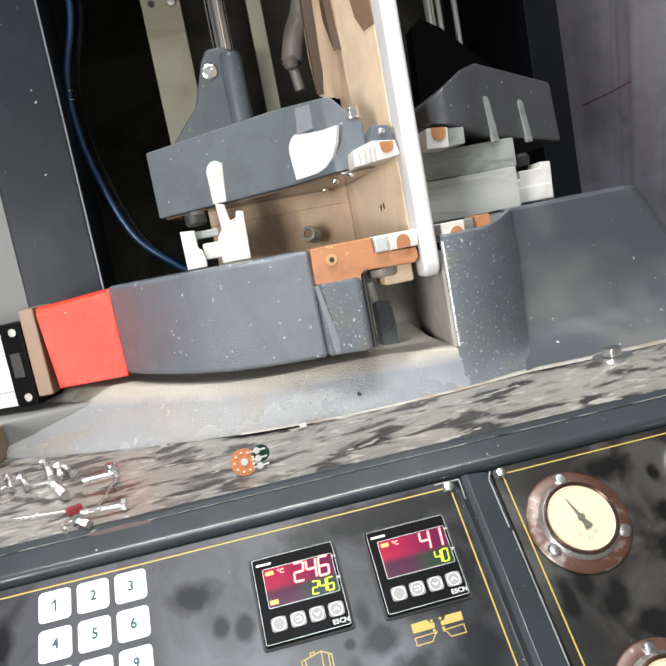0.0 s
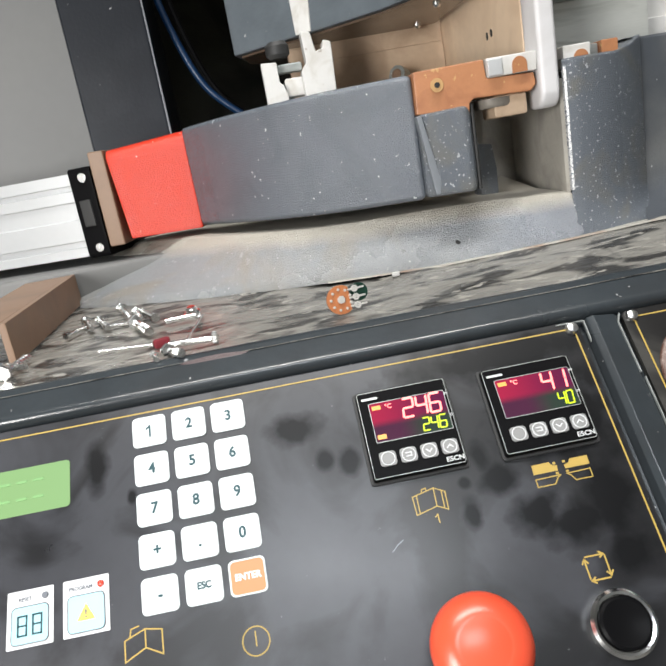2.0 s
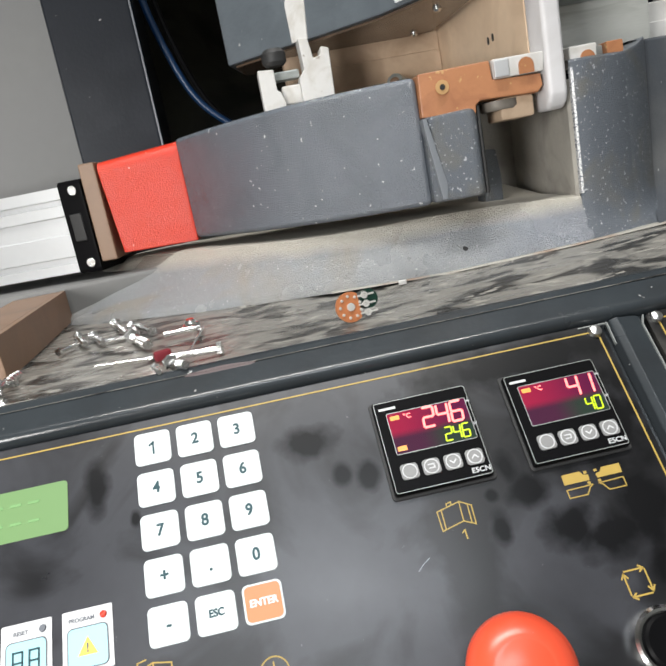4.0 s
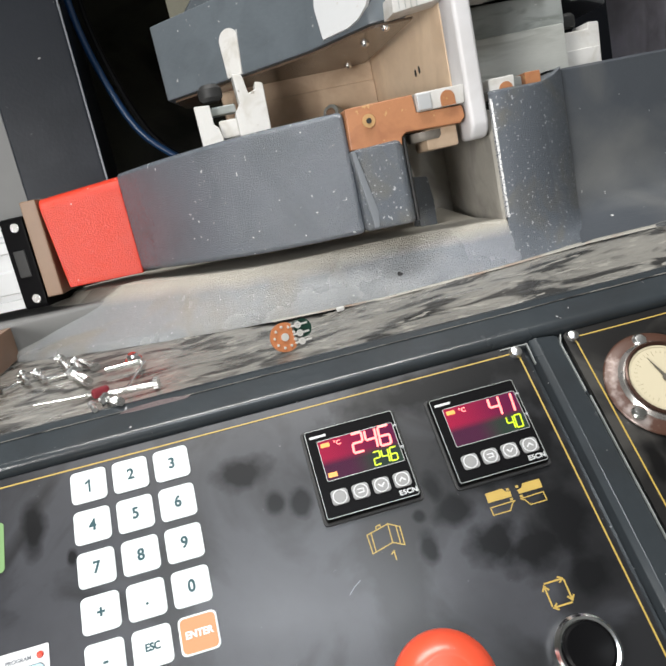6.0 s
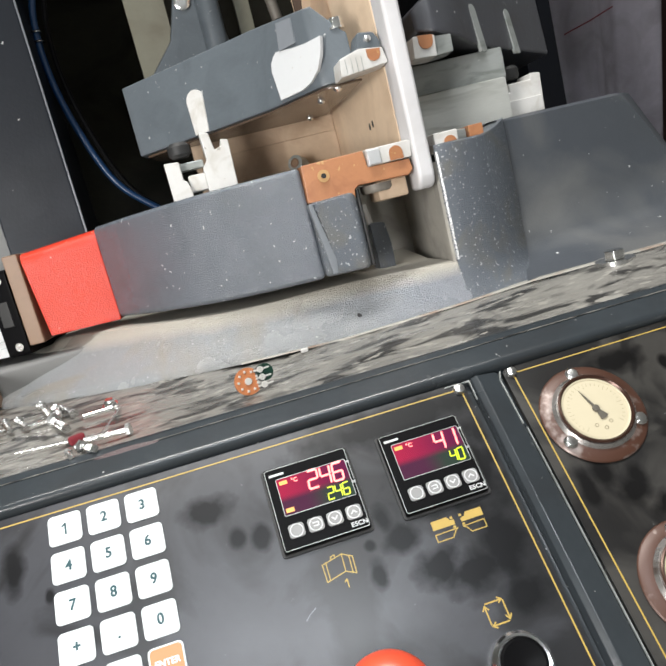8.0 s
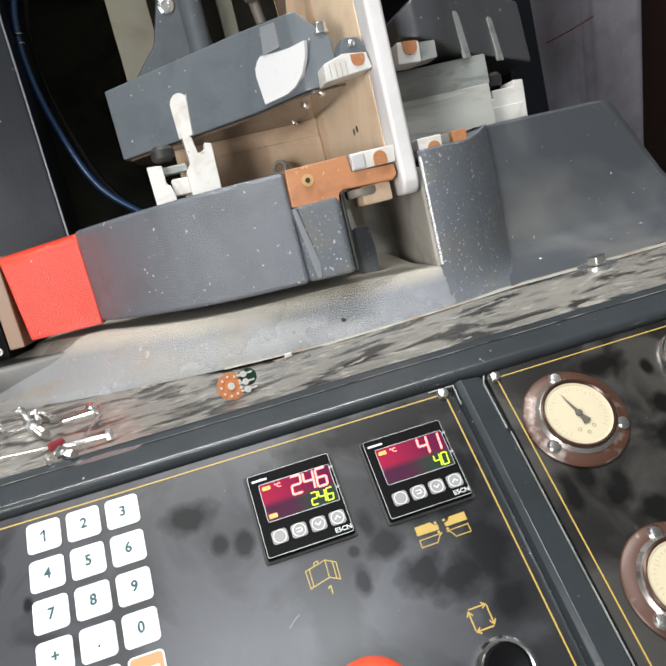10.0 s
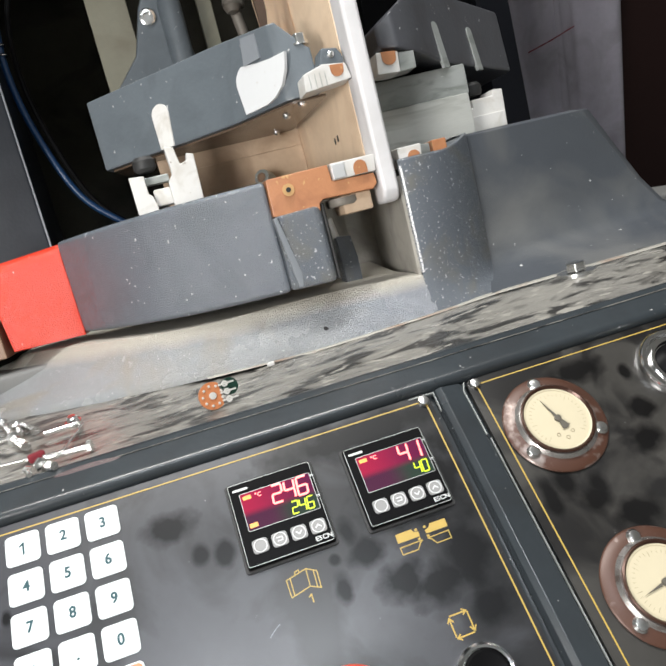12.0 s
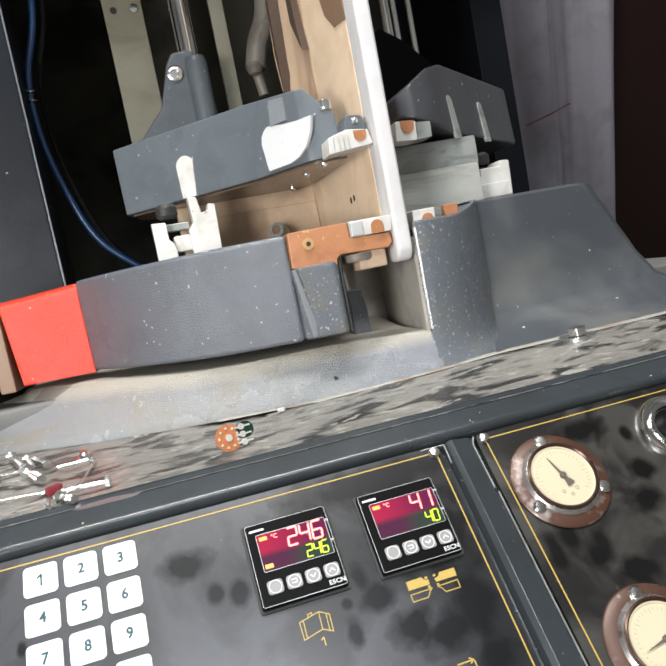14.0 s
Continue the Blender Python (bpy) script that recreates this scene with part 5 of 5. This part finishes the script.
def controller(x, y, top, low, amber, label):
    t = thing("temperature_controller", label, "temperature controller", FACE @ Matrix.Translation((x, y, 0)), group="temperature controllers")
    bm = slab(rounded(0.0482, 0.0478, 0.0016, 4, 0.0241, -0.0239), 0.0, 0.0046, 0.0010, 2)
    part("bezel", bm, BLACK, t, "black bezel")
    # pale stroke paints in the highlight along the bezel's edge
    part("bezel_glint", stroke(rounded(0.0466, 0.0462, 0.0012, 4, 0.0241, -0.0239), 0.00028, 0.0045, 0.00472, True), STEELGREY, t, "thin pale line for the bezel's edge highlight")
    part("gasket", slab(rounded(0.0510, 0.0505, 0.0020, 4, 0.0241, -0.0240), 0.0, 0.0012, 0.0004), RUBBER, t)
    part("screen", slab(rounded(0.0400, 0.0215, 0.0008, 3, 0.0258, -0.0180), 0.0044, 0.00462), SCREEN, t, "dark red and violet lit display")
    part("screen_frame", stroke(rounded(0.0400, 0.0215, 0.0008, 3, 0.0258, -0.0180), 0.0003, 0.0044, 0.0048, True), STEELGREY, t)
    seven(t, top, 0.0440, -0.0182, 0.0054, 0.0102, REDGLOW)
    seven(t, low, 0.0440, -0.0272, 0.0033, 0.0068, GREENGLOW, "lower_segment")
    part("indicator", slab(rounded(0.0046, 0.0022, 0.0003, 2, 0.0095, -0.0100), 0.0046, 0.0048), AMBER, t, "lit indicator")
    if amber:
        part("indicator", slab(rounded(0.0046, 0.0024, 0.0003, 2, 0.0092, -0.0260), 0.0046, 0.0048), AMBER, t, "lit indicator")
    letters("unit", "°C", 0.0034, REDGLOW, t, 0.0158, -0.0103, 0.0048)
    part("maker_bar", slab(rounded(0.0085, 0.0012, 0.0003, 2, 0.0070, -0.0045), 0.0046, 0.0048), PAPER, t, "pale bar of lettering")
    letters("model_code", "E5CN", 0.0034, PAPER, t, 0.0425, -0.0443, 0.0048, wide=1.1)
    for s, yy in (("PV", -0.0095), ("SV", -0.0215)):
        letters("small_word", s, 0.0018, PAPER, t, 0.0470, yy, 0.0048)
    for i in range(4):
        b = part("button", slab(rounded(0.0086, 0.0076, 0.0018, 4), 0.0044, 0.0054, 0.0003), mat("grey_button", (0.22, 0.22, 0.22), 0.45) if (i == 0 and top == "246") else bpy.data.materials["grey_button"], t, "grey rubber button", m=Matrix.Translation((0.0095 + 0.0106 * i, -0.0378, 0)))
        part("button_ring", stroke(disc(0.0034, 22), 0.0005, 0.0054, 0.0056, True), PAPER, b)
        if i == 1:
            part("button_mark", stroke([(-0.0012, -0.0008), (0.0014, -0.0008), (0.0014, 0.0010), (-0.0014, 0.0010)], 0.0005, 0.0054, 0.0056), PAPER, b)
        if i > 1:
            s = -1 if i == 2 else 1
            part("button_mark", stroke([(-0.0014, -0.0006 * s), (0, 0.0008 * s), (0.0014, -0.0006 * s)], 0.0006, 0.0054, 0.0056), PAPER, b)


controller(0.0, 0.0003, "246", "246", True, "black square temperature controller showing 246")
controller(0.0675, -0.0005, "41", "40", False, "black square temperature controller showing 41")


# ---- gauges and buttons ----
def gauge(x, y, turn, needle, label):
    t = thing("pressure_gauge", label, "pressure gauge", FACE @ Matrix.Translation((x, y, 0)), group="round pressure gauges")
    part("flange", turned([(0.0, 0), (0.0305, 0), (0.0310, 0.0012), (0.0300, 0.0024), (0.0240, 0.0042), (0.0, 0.0042)], 56), RUSTY, t, "tarnished chrome flange")
    part("collar", turned([(0.0242, 0.0040), (0.0240, 0.0044), (0.0222, 0.0062), (0.0216, 0.0062), (0.0216, 0.0040)], 56), WORNCHROME, t, "worn chrome collar")
    part("rim", turned([(0.0217, 0.0040), (0.0217, 0.0080), (0.0207, 0.0086), (0.0196, 0.0075), (0.0196, 0.0060)], 56), RIMDARK, t, "dark brown rim")
    part("dial", turned([(0.0197, 0.0060), (0.0195, 0.0066), (0, 0.0066)], 48), DIAL, t, "cream dial")
    # pale ring models the reflection at a glass's edge; no glass is built
    part("glass_glint_ring", turned([(0.0196, 0.0066), (0.0196, 0.0072), (0.0186, 0.0070), (0.0184, 0.0066)], 48), DIAL, t, "cream ring round the dial in place of the glass reflection")
    for i in range(31):
        a = radians(225 - 9 * i + turn)
        r0 = 0.0150 if i % 5 else 0.0136
        part("tick", stroke([(r0 * math.cos(a), r0 * math.sin(a)), (0.0163 * math.cos(a), 0.0163 * math.sin(a))], 0.0002, 0.0066, 0.0067), TICKINK, t)
    a = radians(needle)
    c, s = math.cos(a), math.sin(a)
    part("needle", slab([(0.0140 * c, 0.0140 * s), (-0.0009 * s, 0.0009 * c), (0.0009 * s, -0.0009 * c)], 0.0072, 0.0076), NEEDLE, t, "grey needle")
    part("needle_tail", slab([(-0.001 * c - 0.0009 * s, -0.001 * s + 0.0009 * c), (-0.0068 * c - 0.0026 * s, -0.0068 * s + 0.0026 * c), (-0.0076 * c, -0.0076 * s), (-0.0068 * c + 0.0026 * s, -0.0068 * s - 0.0026 * c), (-0.001 * c + 0.0009 * s, -0.001 * s - 0.0009 * c)], 0.0072, 0.0076), NEEDLE, t)
    part("needle_hub", turned([(0.0020, 0.0066), (0.0020, 0.0080), (0, 0.0082)], 18), NEEDLE, t)
    for k in range(3):
        b = radians(91 + 120 * k + turn)
        part("flange_screw", turned([(0.0042, 0.0025), (0.0042, 0.0042), (0.0030, 0.0056), (0, 0.0060)], 18), ZINC, t, "bright round screw", m=Matrix.Translation((0.0256 * math.cos(b), 0.0256 * math.sin(b), 0)))
    for i in range(3):
        part("dial_mark", stroke(disc(0.0010, 10, -0.0045 + 0.0045 * i, -0.0095 - 0.003 * (i == 1)), 0.0003, 0.0066, 0.00675, True), TICKINK, t)


gauge(0.1930, -0.0240, 0, 108, "round pressure gauge with cream dial and tarnished flange")
gauge(0.1975, -0.1235, 0, 190, "round pressure gauge with cream dial and tarnished flange")

t = thing("indicator_ring", "chrome-rimmed round fitting with a dark lens", "indicator", FACE @ Matrix.Translation((0.2850, -0.0130, 0)))
part("ring", turned([(0.0, 0), (0.0245, 0), (0.0245, 0.003), (0.0225, 0.006), (0.0205, 0.006), (0.0190, 0.003), (0, 0.003)], 48), CHROME, t, "chrome ring")
part("inner_ring", turned([(0.0170, 0.003), (0.0168, 0.006), (0.0150, 0.006), (0.0140, 0.0035), (0, 0.0035)], 48), CHROME, t)
part("lens", turned([(0.0138, 0.0035), (0.010, 0.006), (0, 0.007)], 40), BLACK, t, "dark lens")

t = thing("emergency_stop", "red mushroom-shaped emergency stop button", "push button", FACE @ Matrix.Translation((0.0284, -0.1292, 0)) @ Matrix.Diagonal((1.08, 1.08, 1.0, 1)))
part("collar", turned([(0, 0), (0.0185, 0), (0.0185, 0.004), (0.014, 0.006), (0.0125, 0.012), (0, 0.012)], 40), BLACK, t, "black collar")
part("mushroom_head", turned([(0, 0.012), (0.0180, 0.012), (0.0200, 0.0135), (0.0205, 0.018), (0.0195, 0.0225), (0.0165, 0.0262), (0.0120, 0.0282), (0.0105, 0.0280), (0.0095, 0.0285), (0.005, 0.0292), (0, 0.0294)], 56), REDCAP, t, "glossy red cap")
t = thing("push_button", "black push button in a chrome bezel", "push button", FACE @ Matrix.Translation((0.0940, -0.1320, 0)))
part("bezel", turned([(0, 0), (0.0150, 0), (0.0152, 0.002), (0.0146, 0.006), (0.0132, 0.0072), (0.0120, 0.0070), (0.0118, 0.004), (0, 0.004)], 48), CHROME, t, "chrome bezel")
part("cap", turned([(0.0115, 0.004), (0.0113, 0.0082), (0.0100, 0.0090), (0.006, 0.0080), (0, 0.0076)], 40), BLACK, t, "hollowed black cap")
# scratch on the film
t = thing("scratch_mark", "small pale scratch on the black panel film", "scratch", FACE)
part("scratch", stroke([(0.0018, -0.0812), (0.0045, -0.0788), (0.0078, -0.0768)], 0.0004, 0.0, 0.00015), COLUMNLITE, t)
